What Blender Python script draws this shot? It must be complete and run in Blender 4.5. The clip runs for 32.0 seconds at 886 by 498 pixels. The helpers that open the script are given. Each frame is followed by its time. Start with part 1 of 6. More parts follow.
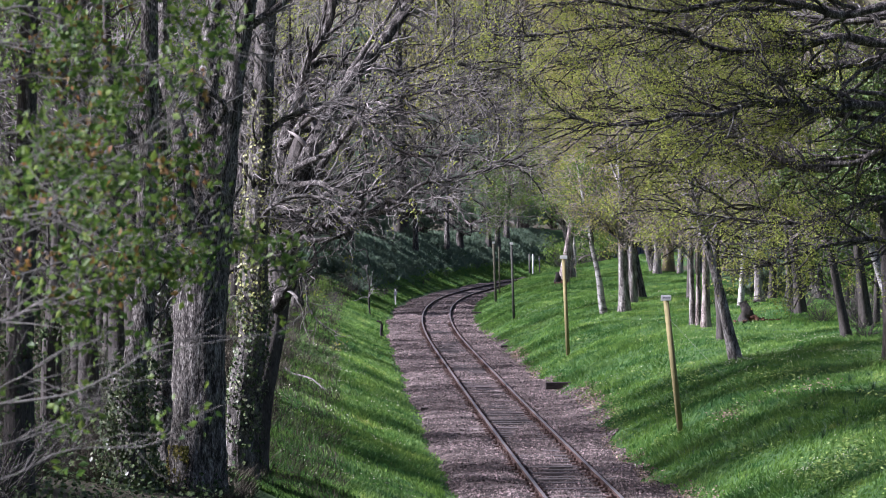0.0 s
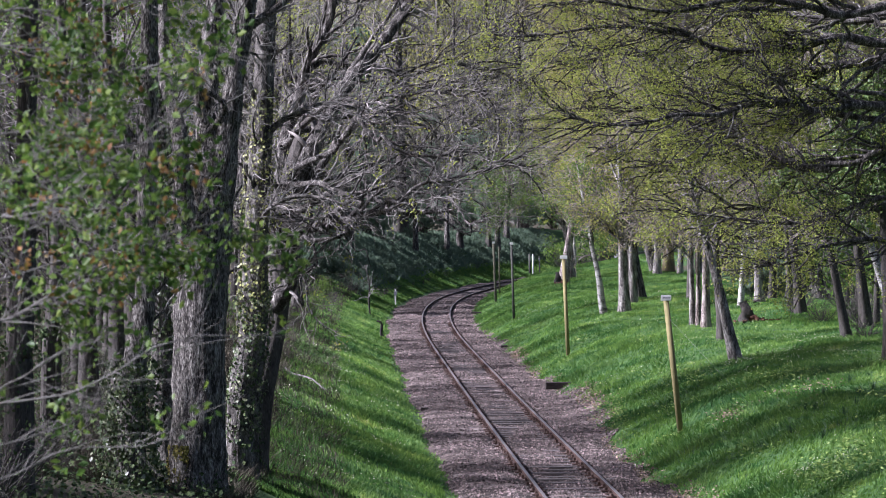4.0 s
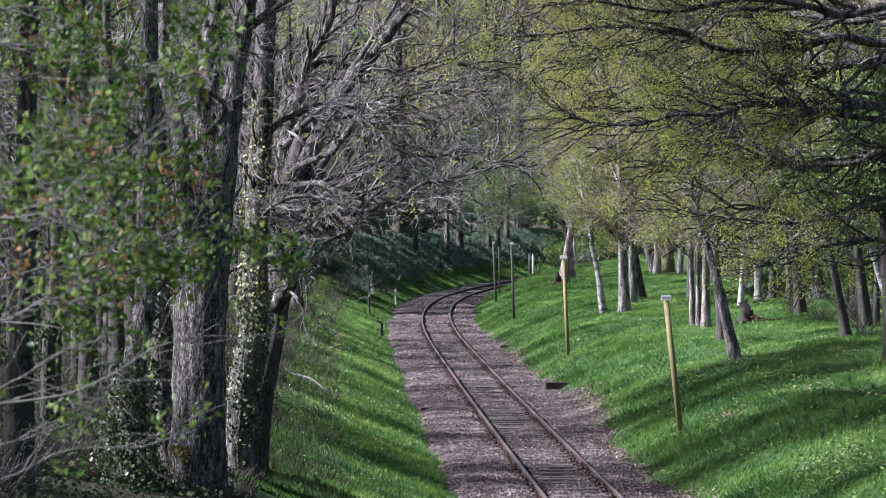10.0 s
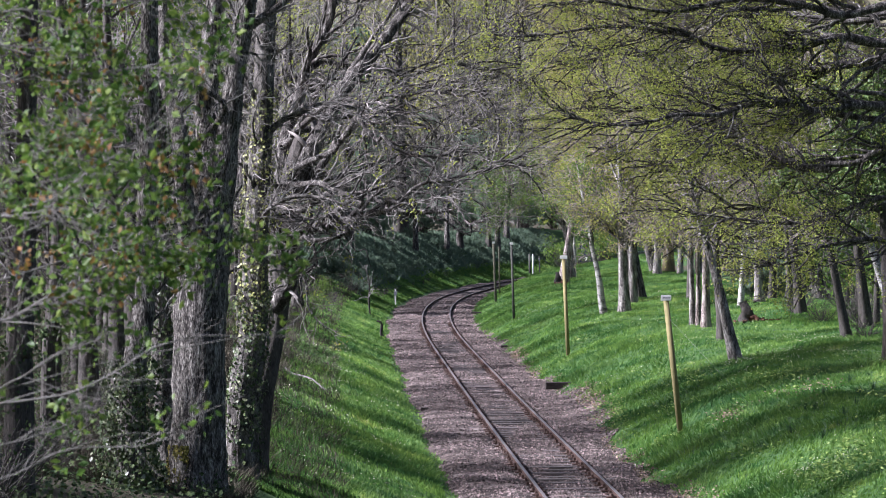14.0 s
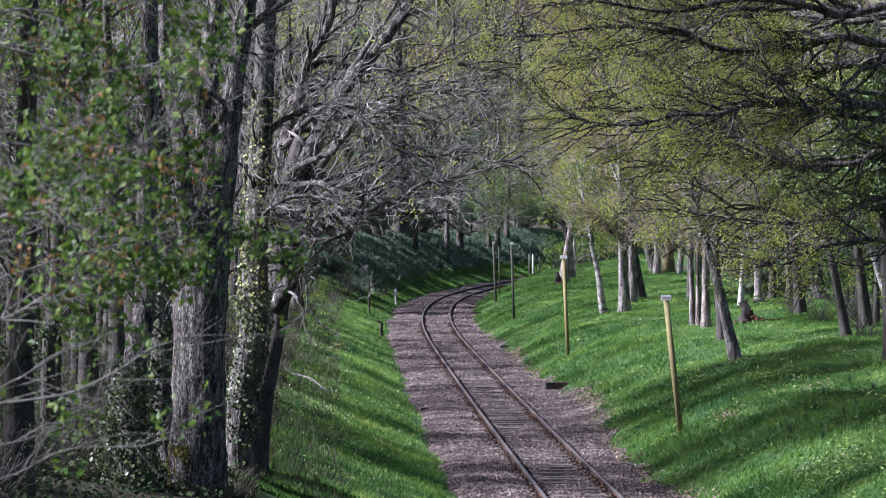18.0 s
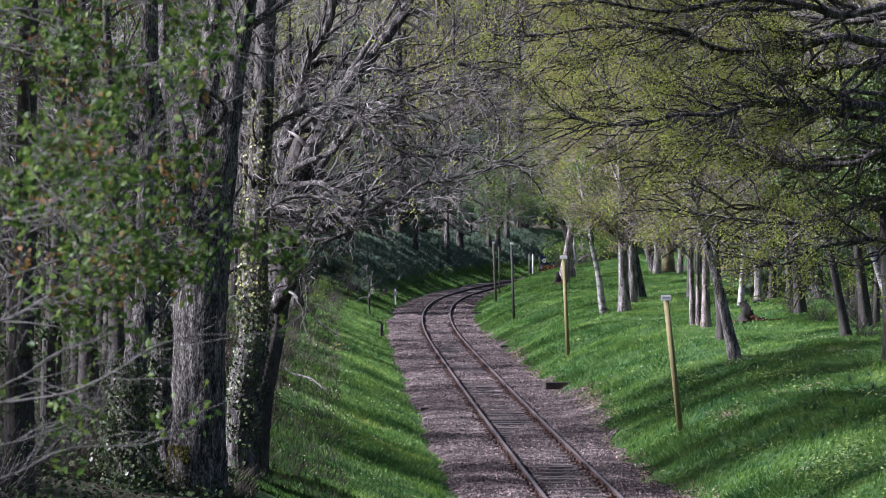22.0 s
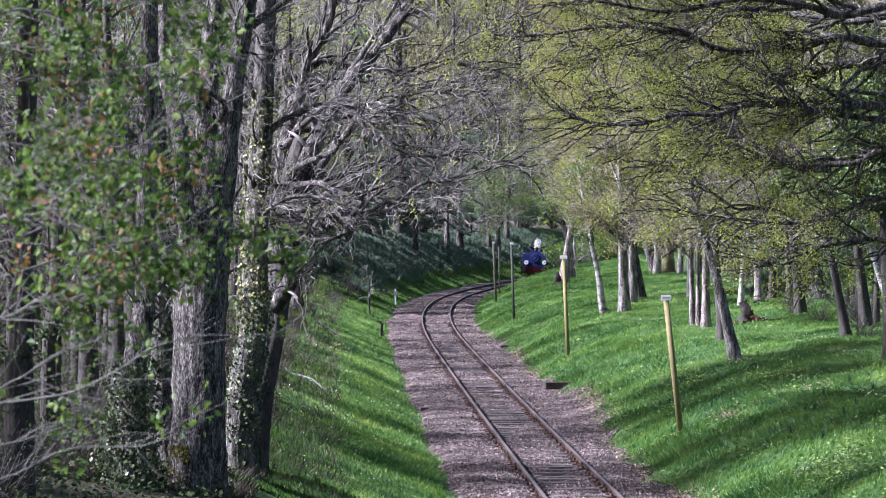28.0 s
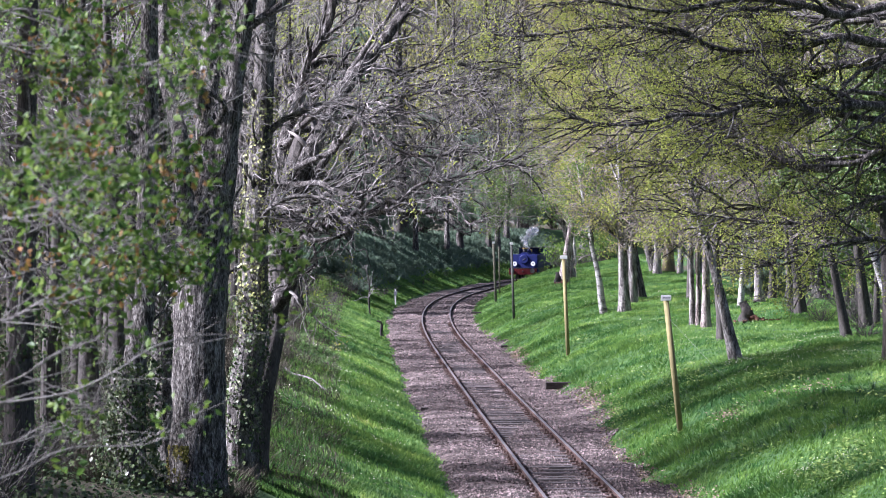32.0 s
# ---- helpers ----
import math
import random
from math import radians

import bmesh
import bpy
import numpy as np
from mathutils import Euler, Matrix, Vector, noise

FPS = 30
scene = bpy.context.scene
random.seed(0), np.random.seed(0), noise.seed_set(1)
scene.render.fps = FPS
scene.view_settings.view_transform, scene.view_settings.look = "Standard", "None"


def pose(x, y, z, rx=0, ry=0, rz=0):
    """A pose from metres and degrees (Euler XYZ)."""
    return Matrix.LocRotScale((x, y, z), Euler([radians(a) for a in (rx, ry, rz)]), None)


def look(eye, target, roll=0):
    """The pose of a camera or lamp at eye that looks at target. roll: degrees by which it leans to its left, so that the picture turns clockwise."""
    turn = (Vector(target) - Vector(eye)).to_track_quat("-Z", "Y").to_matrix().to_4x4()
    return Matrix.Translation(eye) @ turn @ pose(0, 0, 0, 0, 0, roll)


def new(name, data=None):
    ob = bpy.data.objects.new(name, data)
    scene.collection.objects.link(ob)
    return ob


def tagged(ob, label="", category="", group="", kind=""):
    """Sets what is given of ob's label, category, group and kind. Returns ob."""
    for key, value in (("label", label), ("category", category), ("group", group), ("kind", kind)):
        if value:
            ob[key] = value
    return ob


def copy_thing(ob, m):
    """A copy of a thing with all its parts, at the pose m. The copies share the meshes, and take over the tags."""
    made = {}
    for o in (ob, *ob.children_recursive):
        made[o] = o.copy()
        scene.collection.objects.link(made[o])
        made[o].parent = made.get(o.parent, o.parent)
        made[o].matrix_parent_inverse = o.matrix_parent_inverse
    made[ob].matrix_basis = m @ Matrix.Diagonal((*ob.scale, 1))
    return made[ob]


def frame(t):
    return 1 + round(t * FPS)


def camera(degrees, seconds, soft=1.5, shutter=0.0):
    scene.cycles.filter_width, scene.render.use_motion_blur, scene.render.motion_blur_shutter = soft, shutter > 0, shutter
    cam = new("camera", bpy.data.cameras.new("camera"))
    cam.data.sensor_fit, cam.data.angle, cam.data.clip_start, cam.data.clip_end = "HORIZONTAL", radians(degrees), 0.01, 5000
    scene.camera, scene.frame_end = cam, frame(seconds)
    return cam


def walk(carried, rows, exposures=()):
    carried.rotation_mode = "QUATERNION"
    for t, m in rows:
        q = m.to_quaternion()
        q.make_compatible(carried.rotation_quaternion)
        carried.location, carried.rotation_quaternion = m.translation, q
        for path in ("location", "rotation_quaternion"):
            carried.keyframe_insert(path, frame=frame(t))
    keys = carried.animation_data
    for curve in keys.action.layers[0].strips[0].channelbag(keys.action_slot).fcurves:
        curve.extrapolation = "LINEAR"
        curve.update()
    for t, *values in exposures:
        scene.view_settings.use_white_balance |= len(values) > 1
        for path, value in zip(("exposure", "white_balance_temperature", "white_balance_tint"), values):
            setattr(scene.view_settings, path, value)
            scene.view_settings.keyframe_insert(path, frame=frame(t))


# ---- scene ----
# ---------------------------------------------------------------- camera
cam = camera(17.82, 32.0, soft=0.95)
cam.data.dof.use_dof, cam.data.dof.focus_distance, cam.data.dof.aperture_fstop = True, 64.0, 6.0
CAMERA = pose(0, 0, 5.6, 90 - 0.722, 0, 0)
walk(cam, [(0, CAMERA), (32, CAMERA)],
     exposures=[(0, 1.35, 5670, 27), (9, 1.36, 5570, 24), (13, 1.48, 5720, 23), (17, 1.4, 5570, 23), (19, 1.26, 5520, 24), (23, 1.14, 5600, 26), (25, 1.44, 5540, 27), (28, 1.68, 5500, 27), (32, 1.82, 5560, 27)])

# ---------------------------------------------------------------- light
SUN_FROM = Vector((-0.9, -0.1, 0.68)).normalized()
world = bpy.data.worlds.new("sky")
scene.world = world
world.use_nodes = True
_sky = world.node_tree.nodes.new("ShaderNodeTexSky")
_sky.sky_type, _sky.sun_disc = "NISHITA", False
_sky.sun_elevation = math.asin(SUN_FROM.z)
_sky.sun_rotation = math.atan2(SUN_FROM.x, SUN_FROM.y)
_sky.dust_density, _sky.air_density = 5.0, 1.0
_bg = world.node_tree.nodes["Background"]
_bg.inputs["Strength"].default_value = 0.042
world.node_tree.links.new(_sky.outputs[0], _bg.inputs["Color"])
_lamp = bpy.data.lights.new("sun", "SUN")
_lamp.energy, _lamp.angle, _lamp.color = 5.3, radians(5), (1.0, 0.975, 0.93)
sun = new("sun", _lamp)
sun.matrix_world = look(SUN_FROM * 100, (0, 0, 0))


# ---------------------------------------------------------------- materials
def mat(name, dark, light, scale=6.0, rough=0.85, bump=0.3, stretch=(1, 1, 1), island=0.0, objrand=0.0,
        through_leaf=0.0, metal=0.0, third=None, contrast=(0.3, 0.7), fine=7.0, spec=0.3, bumpd=0.02):
    m = bpy.data.materials.new(name)
    m.use_nodes = True
    nt, n, l = m.node_tree, m.node_tree.nodes, m.node_tree.links
    b = n["Principled BSDF"]
    co, mp = n.new("ShaderNodeTexCoord"), n.new("ShaderNodeMapping")
    mp.inputs["Scale"].default_value = stretch
    l.new(co.outputs["Object"], mp.inputs["Vector"])
    big, small = n.new("ShaderNodeTexNoise"), n.new("ShaderNodeTexNoise")
    big.inputs["Scale"].default_value, big.inputs["Detail"].default_value = scale, 4
    small.inputs["Scale"].default_value, small.inputs["Detail"].default_value = scale * fine, 3
    for q in (big, small):
        l.new(mp.outputs[0], q.inputs["Vector"])
    mixf = n.new("ShaderNodeMix")
    mixf.inputs[0].default_value = 0.5
    l.new(big.outputs["Fac"], mixf.inputs[2]), l.new(small.outputs["Fac"], mixf.inputs[3])
    ramp = n.new("ShaderNodeValToRGB")
    e = ramp.color_ramp.elements
    e[0].position, e[1].position = contrast
    e[0].color, e[1].color = (*dark, 1), (*light, 1)
    if third:
        k = ramp.color_ramp.elements.new(min(0.98, contrast[1] + 0.07))
        k.color = (*third, 1)
    l.new(mixf.outputs[0], ramp.inputs[0])
    col = ramp.outputs[0]
    if island or objrand:
        src = n.new("ShaderNodeNewGeometry" if island else "ShaderNodeObjectInfo")
        rnd = src.outputs["Random Per Island" if island else "Random"]
        amount = island or objrand
        hsv, mv, mh = n.new("ShaderNodeHueSaturation"), n.new("ShaderNodeMapRange"), n.new("ShaderNodeMapRange")
        mv.inputs[3].default_value, mv.inputs[4].default_value = 1 - amount, 1 + amount
        mh.inputs[3].default_value, mh.inputs[4].default_value = 0.5 + 0.06 * amount, 0.5 - 0.06 * amount
        l.new(rnd, mv.inputs[0]), l.new(rnd, mh.inputs[0])
        l.new(mv.outputs[0], hsv.inputs["Value"]), l.new(mh.outputs[0], hsv.inputs["Hue"])
        l.new(col, hsv.inputs["Color"])
        col = hsv.outputs[0]
    l.new(col, b.inputs["Base Color"])
    b.inputs["Roughness"].default_value, b.inputs["Metallic"].default_value = rough, metal
    b.inputs["Specular IOR Level"].default_value = spec
    if bump:
        bp = n.new("ShaderNodeBump")
        bp.inputs["Strength"].default_value, bp.inputs["Distance"].default_value = bump, bumpd
        l.new(mixf.outputs[0], bp.inputs["Height"]), l.new(bp.outputs[0], b.inputs["Normal"])
    if through_leaf:
        tr, ms = n.new("ShaderNodeBsdfTranslucent"), n.new("ShaderNodeMixShader")
        ms.inputs[0].default_value = through_leaf
        l.new(col, tr.inputs["Color"])
        l.new(b.outputs[0], ms.inputs[1]), l.new(tr.outputs[0], ms.inputs[2])
        l.new(ms.outputs[0], n["Material Output"].inputs["Surface"])
    return m


UP = (1, 1, 0.22)
BARK = mat("oak_bark", (0.035, 0.031, 0.028), (0.27, 0.25, 0.23), 7, 0.95, 1.0, UP, third=(0.5, 0.485, 0.45), contrast=(0.43, 0.57), bumpd=0.05)
BARK_DARK = mat("dark_bark", (0.022, 0.02, 0.018), (0.105, 0.095, 0.085), 8, 0.95, 0.9, UP, contrast=(0.36, 0.66))
BARK_RED = mat("reddish_grey_bark", (0.06, 0.046, 0.04), (0.34, 0.29, 0.265), 7, 0.95, 1.0, UP, third=(0.5, 0.46, 0.43), contrast=(0.43, 0.57), bumpd=0.05)
BARK_LIMB = mat("weathered_limb_bark", (0.018, 0.016, 0.014), (0.11, 0.10, 0.092), 12, 0.95, 0.9, UP, third=(0.36, 0.345, 0.31), contrast=(0.43, 0.555), bumpd=0.05)
BARK_OLD = mat("furrowed_old_bark", (0.03, 0.027, 0.024), (0.20, 0.185, 0.165), 14, 0.95, 1.0, (1, 1, 0.3), third=(0.40, 0.385, 0.35), contrast=(0.43, 0.57), fine=4, bumpd=0.09)
MOSS = mat("yellow_moss", (0.09, 0.09, 0.018), (0.20, 0.185, 0.045), 9, 0.95, 0, island=0.4)
BARK_LICHEN = mat("lichened_bark", (0.028, 0.025, 0.022), (0.17, 0.158, 0.142), 9, 0.95, 1.0, (1, 1, 0.4), third=(0.32, 0.31, 0.285), contrast=(0.42, 0.58), bumpd=0.05)
BARK_MOSS = mat("mossy_bark", (0.06, 0.05, 0.035), (0.24, 0.20, 0.10), 7, 0.95, 0.8, UP, third=(0.25, 0.26, 0.06))
BARK_BIRCH = mat("birch_bark", (0.06, 0.053, 0.047), (0.47, 0.455, 0.43), 3.2, 0.8, 0.4, (1, 1, 1.3), contrast=(0.42, 0.54))
TWIG = mat("bare_twig", (0.065, 0.06, 0.056), (0.40, 0.38, 0.355), 3, 0.95, 0, island=0.6, spec=0.1)
TWIG_OAK = mat("grey_oak_twig", (0.045, 0.041, 0.038), (0.33, 0.31, 0.285), 3, 0.95, 0, island=0.6, spec=0.1)
TWIG_WARM = mat("brown_twig", (0.085, 0.071, 0.06), (0.35, 0.30, 0.26), 3, 0.95, 0, island=0.5, spec=0.1)
TWIG_DARK = mat("dark_twig", (0.03, 0.027, 0.025), (0.11, 0.10, 0.09), 3, 0.9, 0, island=0.3)
TWIG_PALE = mat("pale_twig", (0.06, 0.055, 0.051), (0.22, 0.21, 0.195), 9, 0.8, 0.2)
LEAF_OAK = mat("young_oak_leaf", (0.205, 0.245, 0.05), (0.38, 0.425, 0.10), 0.5, 0.75, 0, island=0.25, through_leaf=0.5, third=(0.35, 0.33, 0.11))
LEAF_GOLD = mat("golden_young_leaf", (0.25, 0.25, 0.06), (0.43, 0.43, 0.11), 0.4, 0.7, 0, island=0.25, through_leaf=0.5, third=(0.40, 0.31, 0.12))
LEAF_GREEN = mat("fresh_green_leaf", (0.055, 0.12, 0.018), (0.17, 0.27, 0.045), 5, 0.55, 0, island=0.4, through_leaf=0.4)
LEAF_FRONT = mat("hawthorn_leaf", (0.035, 0.08, 0.014), (0.14, 0.225, 0.042), 9, 0.5, 0.1, island=0.5, through_leaf=0.4)
LEAF_RUST = mat("rusty_leaf", (0.13, 0.075, 0.024), (0.27, 0.165, 0.045), 9, 0.6, 0.1, island=0.4, through_leaf=0.3)
LEAF_DARK = mat("evergreen_leaf", (0.042, 0.08, 0.02), (0.115, 0.175, 0.042), 2, 0.5, 0, island=0.45, through_leaf=0.15)
# Lifted grey-green: distance haze is put into this leaf colour.
LEAF_HEDGE = mat("hazed_hedge_leaf", (0.105, 0.155, 0.11), (0.165, 0.225, 0.15), 0.7, 0.95, 0, island=0.12, through_leaf=0.4, spec=0.05)
LEAF_IVY = mat("ivy_leaf", (0.03, 0.055, 0.02), (0.09, 0.135, 0.05), 4, 0.55, 0, island=0.5, through_leaf=0.1, spec=0.2)
# Paler copy of the ivy leaf: light caught on glossy leaves, painted in.
LEAF_IVY_LIT = mat("lit_ivy_leaf", (0.08, 0.10, 0.055), (0.2, 0.225, 0.14), 4, 0.4, 0, island=0.5, through_leaf=0.1, spec=0.4)
LEAF_IVY_PALE = mat("pale_ivy_leaf", (0.16, 0.19, 0.05), (0.30, 0.32, 0.12), 4, 0.55, 0, island=0.4, through_leaf=0.15, spec=0.5)
GRASS = mat("grass_turf", (0.02, 0.055, 0.012), (0.055, 0.115, 0.025), 0.6, 0.95, 0.8, fine=13, third=(0.085, 0.14, 0.04))
BLADE = mat("grass_blade", (0.042, 0.12, 0.03), (0.15, 0.265, 0.05), 0.33, 0.6, 0, island=0.22, through_leaf=0.5, third=(0.27, 0.34, 0.085), contrast=(0.36, 0.62), fine=4)
LITTER = mat("leaf_litter", (0.026, 0.024, 0.014), (0.09, 0.077, 0.046), 1.1, 0.95, 0.7, fine=13, third=(0.12, 0.15, 0.05))
PETAL = mat("white_petal", (0.42, 0.45, 0.28), (0.66, 0.67, 0.52), 4, 0.7, 0, island=0.2)
# Dark bed and cross-track noise bands put branch and crevice shade into the colour.
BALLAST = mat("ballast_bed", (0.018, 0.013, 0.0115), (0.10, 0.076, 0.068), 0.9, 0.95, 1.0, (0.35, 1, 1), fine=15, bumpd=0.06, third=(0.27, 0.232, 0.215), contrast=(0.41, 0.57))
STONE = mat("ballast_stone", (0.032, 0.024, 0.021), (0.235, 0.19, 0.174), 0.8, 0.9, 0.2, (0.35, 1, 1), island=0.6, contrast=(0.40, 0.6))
RAIL_SIDE = mat("rusty_rail", (0.03, 0.018, 0.014), (0.085, 0.048, 0.036), 14, 0.85, 0.3)
RAIL_TOP = mat("worn_rail_head", (0.17, 0.14, 0.13), (0.36, 0.32, 0.31), 20, 0.42, 0.1, metal=0.7)
SLEEPER = mat("weathered_sleeper", (0.035, 0.03, 0.029), (0.15, 0.13, 0.123), 6, 0.9, 0.7, (0.3, 3, 3), objrand=0.3)
POST = mat("treated_post", (0.115, 0.10, 0.047), (0.27, 0.232, 0.10), 6, 0.85, 0.5, (1, 1, 0.15), third=(0.25, 0.25, 0.10))
POST_MOSSY = mat("mossy_post", (0.055, 0.055, 0.04), (0.16, 0.155, 0.105), 6, 0.9, 0.5, (1, 1, 0.15), third=(0.13, 0.15, 0.07))
OLD_TIMBER = mat("old_dark_timber", (0.014, 0.011, 0.010), (0.05, 0.041, 0.036), 6, 0.95, 0.7, (0.3, 3, 3))
POST_DARK = mat("tarred_post", (0.03, 0.032, 0.028), (0.09, 0.09, 0.075), 6, 0.85, 0.5, (1, 1, 0.2))
WHITE = mat("white_paint", (0.62, 0.62, 0.6), (0.82, 0.82, 0.8), 5, 0.55, 0.1)
BLACK = mat("black_paint", (0.012, 0.012, 0.013), (0.03, 0.03, 0.032), 5, 0.45, 0.1)
GREY = mat("grey_ink", (0.18, 0.18, 0.2), (0.26, 0.26, 0.28), 5, 0.7, 0)
BLUE = mat("blue_engine_paint", (0.006, 0.010, 0.06), (0.012, 0.020, 0.12), 3, 0.6, 0.05, spec=0.25)
RED = mat("red_engine_paint", (0.07, 0.008, 0.01), (0.12, 0.014, 0.014), 4, 0.45, 0.05)
BRASS = mat("brass", (0.45, 0.30, 0.08), (0.65, 0.47, 0.16), 4, 0.3, 0.05, metal=0.9)
STEEL = mat("oily_steel", (0.08, 0.08, 0.08), (0.22, 0.22, 0.22), 9, 0.45, 0.1, metal=0.8)
COACH = mat("coach_paint", (0.05, 0.05, 0.055), (0.11, 0.11, 0.12), 3, 0.5, 0.05)
COACH_ROOF = mat("coach_roof", (0.09, 0.09, 0.095), (0.16, 0.16, 0.165), 3, 0.7, 0.1)
GLASS = mat("dark_window_glass", (0.02, 0.025, 0.03), (0.04, 0.045, 0.05), 2, 0.08, 0, spec=0.6)
WIRE = mat("galvanised_wire", (0.25, 0.25, 0.24), (0.42, 0.42, 0.4), 9, 0.5, 0, metal=0.5)
RED_EARTH = mat("split_red_wood", (0.035, 0.018, 0.012), (0.13, 0.06, 0.035), 5, 0.9, 0.8)
FAR_WOOD = mat("distant_wood", (0.05, 0.047, 0.032), (0.27, 0.25, 0.17), 0.16, 1.0, 0, third=(0.38, 0.37, 0.13), fine=14, contrast=(0.38, 0.6))


def steam_material():
    m = bpy.data.materials.new("white_steam")
    m.use_nodes = True
    n, l = m.node_tree.nodes, m.node_tree.links
    b = n["Principled BSDF"]
    b.inputs["Base Color"].default_value = (0.92, 0.93, 0.95, 1)
    b.inputs["Roughness"].default_value = 1.0
    co, no, mr = n.new("ShaderNodeTexCoord"), n.new("ShaderNodeTexNoise"), n.new("ShaderNodeMapRange")
    no.inputs["Scale"].default_value, no.inputs["Detail"].default_value = 3.5, 5
    mr.inputs[1].default_value, mr.inputs[2].default_value = 0.35, 0.65
    mr.inputs[3].default_value, mr.inputs[4].default_value = 0.0, 0.26
    l.new(co.outputs["Object"], no.inputs["Vector"]), l.new(no.outputs["Fac"], mr.inputs[0])
    l.new(mr.outputs[0], b.inputs["Alpha"])
    return m


STEAM = steam_material()

# ---------------------------------------------------------------- mesh helpers
rng = np.random.default_rng(7)


def mesh_from(name, verts, faces, smooth=True):
    """verts (n, 3); faces: list of integer arrays (m, k)."""
    me = bpy.data.meshes.new(name)
    verts = np.asarray(verts, dtype=np.float32).reshape(-1, 3)
    faces = [np.asarray(f, dtype=np.int32) for f in faces if len(f)]
    me.vertices.add(len(verts))
    me.vertices.foreach_set("co", verts.ravel())
    loops = np.concatenate([f.ravel() for f in faces])
    sizes = np.concatenate([np.full(len(f), f.shape[1], dtype=np.int32) for f in faces])
    me.loops.add(len(loops))
    me.loops.foreach_set("vertex_index", loops)
    me.polygons.add(len(sizes))
    me.polygons.foreach_set("loop_start", np.concatenate([[0], np.cumsum(sizes)[:-1]]).astype(np.int32))
    me.polygons.foreach_set("use_smooth", np.full(len(sizes), smooth))
    me.update(calc_edges=True)
    return me


def part(name, shape, material, parent, label="", kind=""):
    """One mesh object under a thing or a part; shape is a bmesh or a mesh."""
    if isinstance(shape, bmesh.types.BMesh):
        me = bpy.data.meshes.new(name)
        shape.to_mesh(me)
        shape.free()
    else:
        me = shape
    if not me.materials:
        me.materials.append(material)
    ob = new(name, me)
    if parent is not None:
        ob.parent = parent
    return tagged(ob, label, kind=kind)


def thing(name, at, label, category, group="", kind="", turn=0):
    ob = new(name)
    ob.matrix_world = pose(*at, 0, 0, turn)
    ob.empty_display_size = 0.2
    return tagged(ob, label, category, group, kind)


def box(bm, size, centre, bevel=0.0, turn=None):
    r = bmesh.ops.create_cube(bm, size=1.0)["verts"]
    m = Matrix.Translation(centre) @ (turn if turn else Matrix()) @ Matrix.Diagonal((*size, 1))
    bmesh.ops.transform(bm, matrix=m, verts=r)
    if bevel:
        edges = list({e for v in r for e in v.link_edges})
        bmesh.ops.bevel(bm, geom=edges, offset=bevel, segments=2, affect="EDGES", profile=0.6)
    return bm


def rod(bm, a, b, r0, r1=None, sides=14):
    a, b = Vector(a), Vector(b)
    d = b - a
    v = bmesh.ops.create_cone(bm, cap_ends=True, segments=sides, radius1=r0, radius2=r0 if r1 is None else r1, depth=d.length)["verts"]
    bmesh.ops.transform(bm, matrix=Matrix.Translation((a + b) / 2) @ d.to_track_quat("Z", "Y").to_matrix().to_4x4(), verts=v)
    for f in bm.faces:
        f.smooth = len(f.verts) == 4
    return bm


def B():
    return bmesh.new()


# ---------------------------------------------------------------- the lie of the land
LINE = [(0, 5.1, -.042), (60, 2.6, -.042), (115, .5, -.036), (155, -.37, 0), (200, 1.55, .1), (256, 10.4, .22), (300, 21.5, .28), (1000, 217, .28)]


def line_x(y):
    """The track's centre line, and its slope."""
    y = np.asarray(y, dtype=float)
    x, s = 5.1 - .042 * y, np.full_like(y, -.042)
    for (a, xa, ma), (b, xb, mb) in zip(LINE, LINE[1:]):
        h, t = b - a, (y - a) / (b - a)
        k = (y > a) & (y <= b)
        x = np.where(k, (2*t**3 - 3*t*t + 1)*xa + (t**3 - 2*t*t + t)*h*ma + (3*t*t - 2*t**3)*xb + (t**3 - t*t)*h*mb, x)
        s = np.where(k, ((6*t*t - 6*t)*(xa - xb))/h + (3*t*t - 4*t + 1)*ma + (3*t*t - 2*t)*mb, s)
    k = y > 1000
    return np.where(k, 217 + .28 * (y - 1000), x), np.where(k, .28, s)


BANK_O = np.array([-400, -40, -16, -10, -6.5, -4, -2.7, -2.2, 1.6, 2.2, 3.2, 5, 6.6, 12, 25, 60, 400.])
BANK_Z = np.array([9, 4.5, 2.6, 2.1, 1.4, .45, -.1, -.3, -.3, -.1, .4, 1.1, 1.5, 2.0, 2.4, 4, 12.])


def lumps(x, y, s=1.0):
    return s * (0.06 * np.sin(x * 1.3 + 0.7 * np.sin(y * .31)) * np.sin(y * .47 + 1) + 0.05 * np.sin(x * .6 - y * .23) + 0.03 * np.sin(x * 2.9 + 1.7) * np.sin(y * 1.1))


def ground_z(x, y):
    x, y = np.asarray(x, float), np.asarray(y, float)
    o = x - line_x(y)[0]
    z = np.interp(o, BANK_O, BANK_Z)
    z = z + 1.8 * np.clip((-4.3 - o) / 4.5, 0, 1) * np.clip((y - 162) / 30, 0, 1) * np.clip((430 - y) / 80, 0, 1)   # a steeper bank outside the bend, raised so that it shades itself
    return z + lumps(x, y) * np.clip((np.abs(o + .2) - 2.6) / 1.5, 0, 1)


def wood_edge(y):
    """How far left of the line the grass gives way to the wood."""
    return np.interp(y, [45, 75, 100, 140, 180, 230], [-6.6, -6.5, -6.3, -5.2, -4.9, -4.9]) + .35 * np.sin(y * .31) + .25 * np.sin(y * .83 + 1)


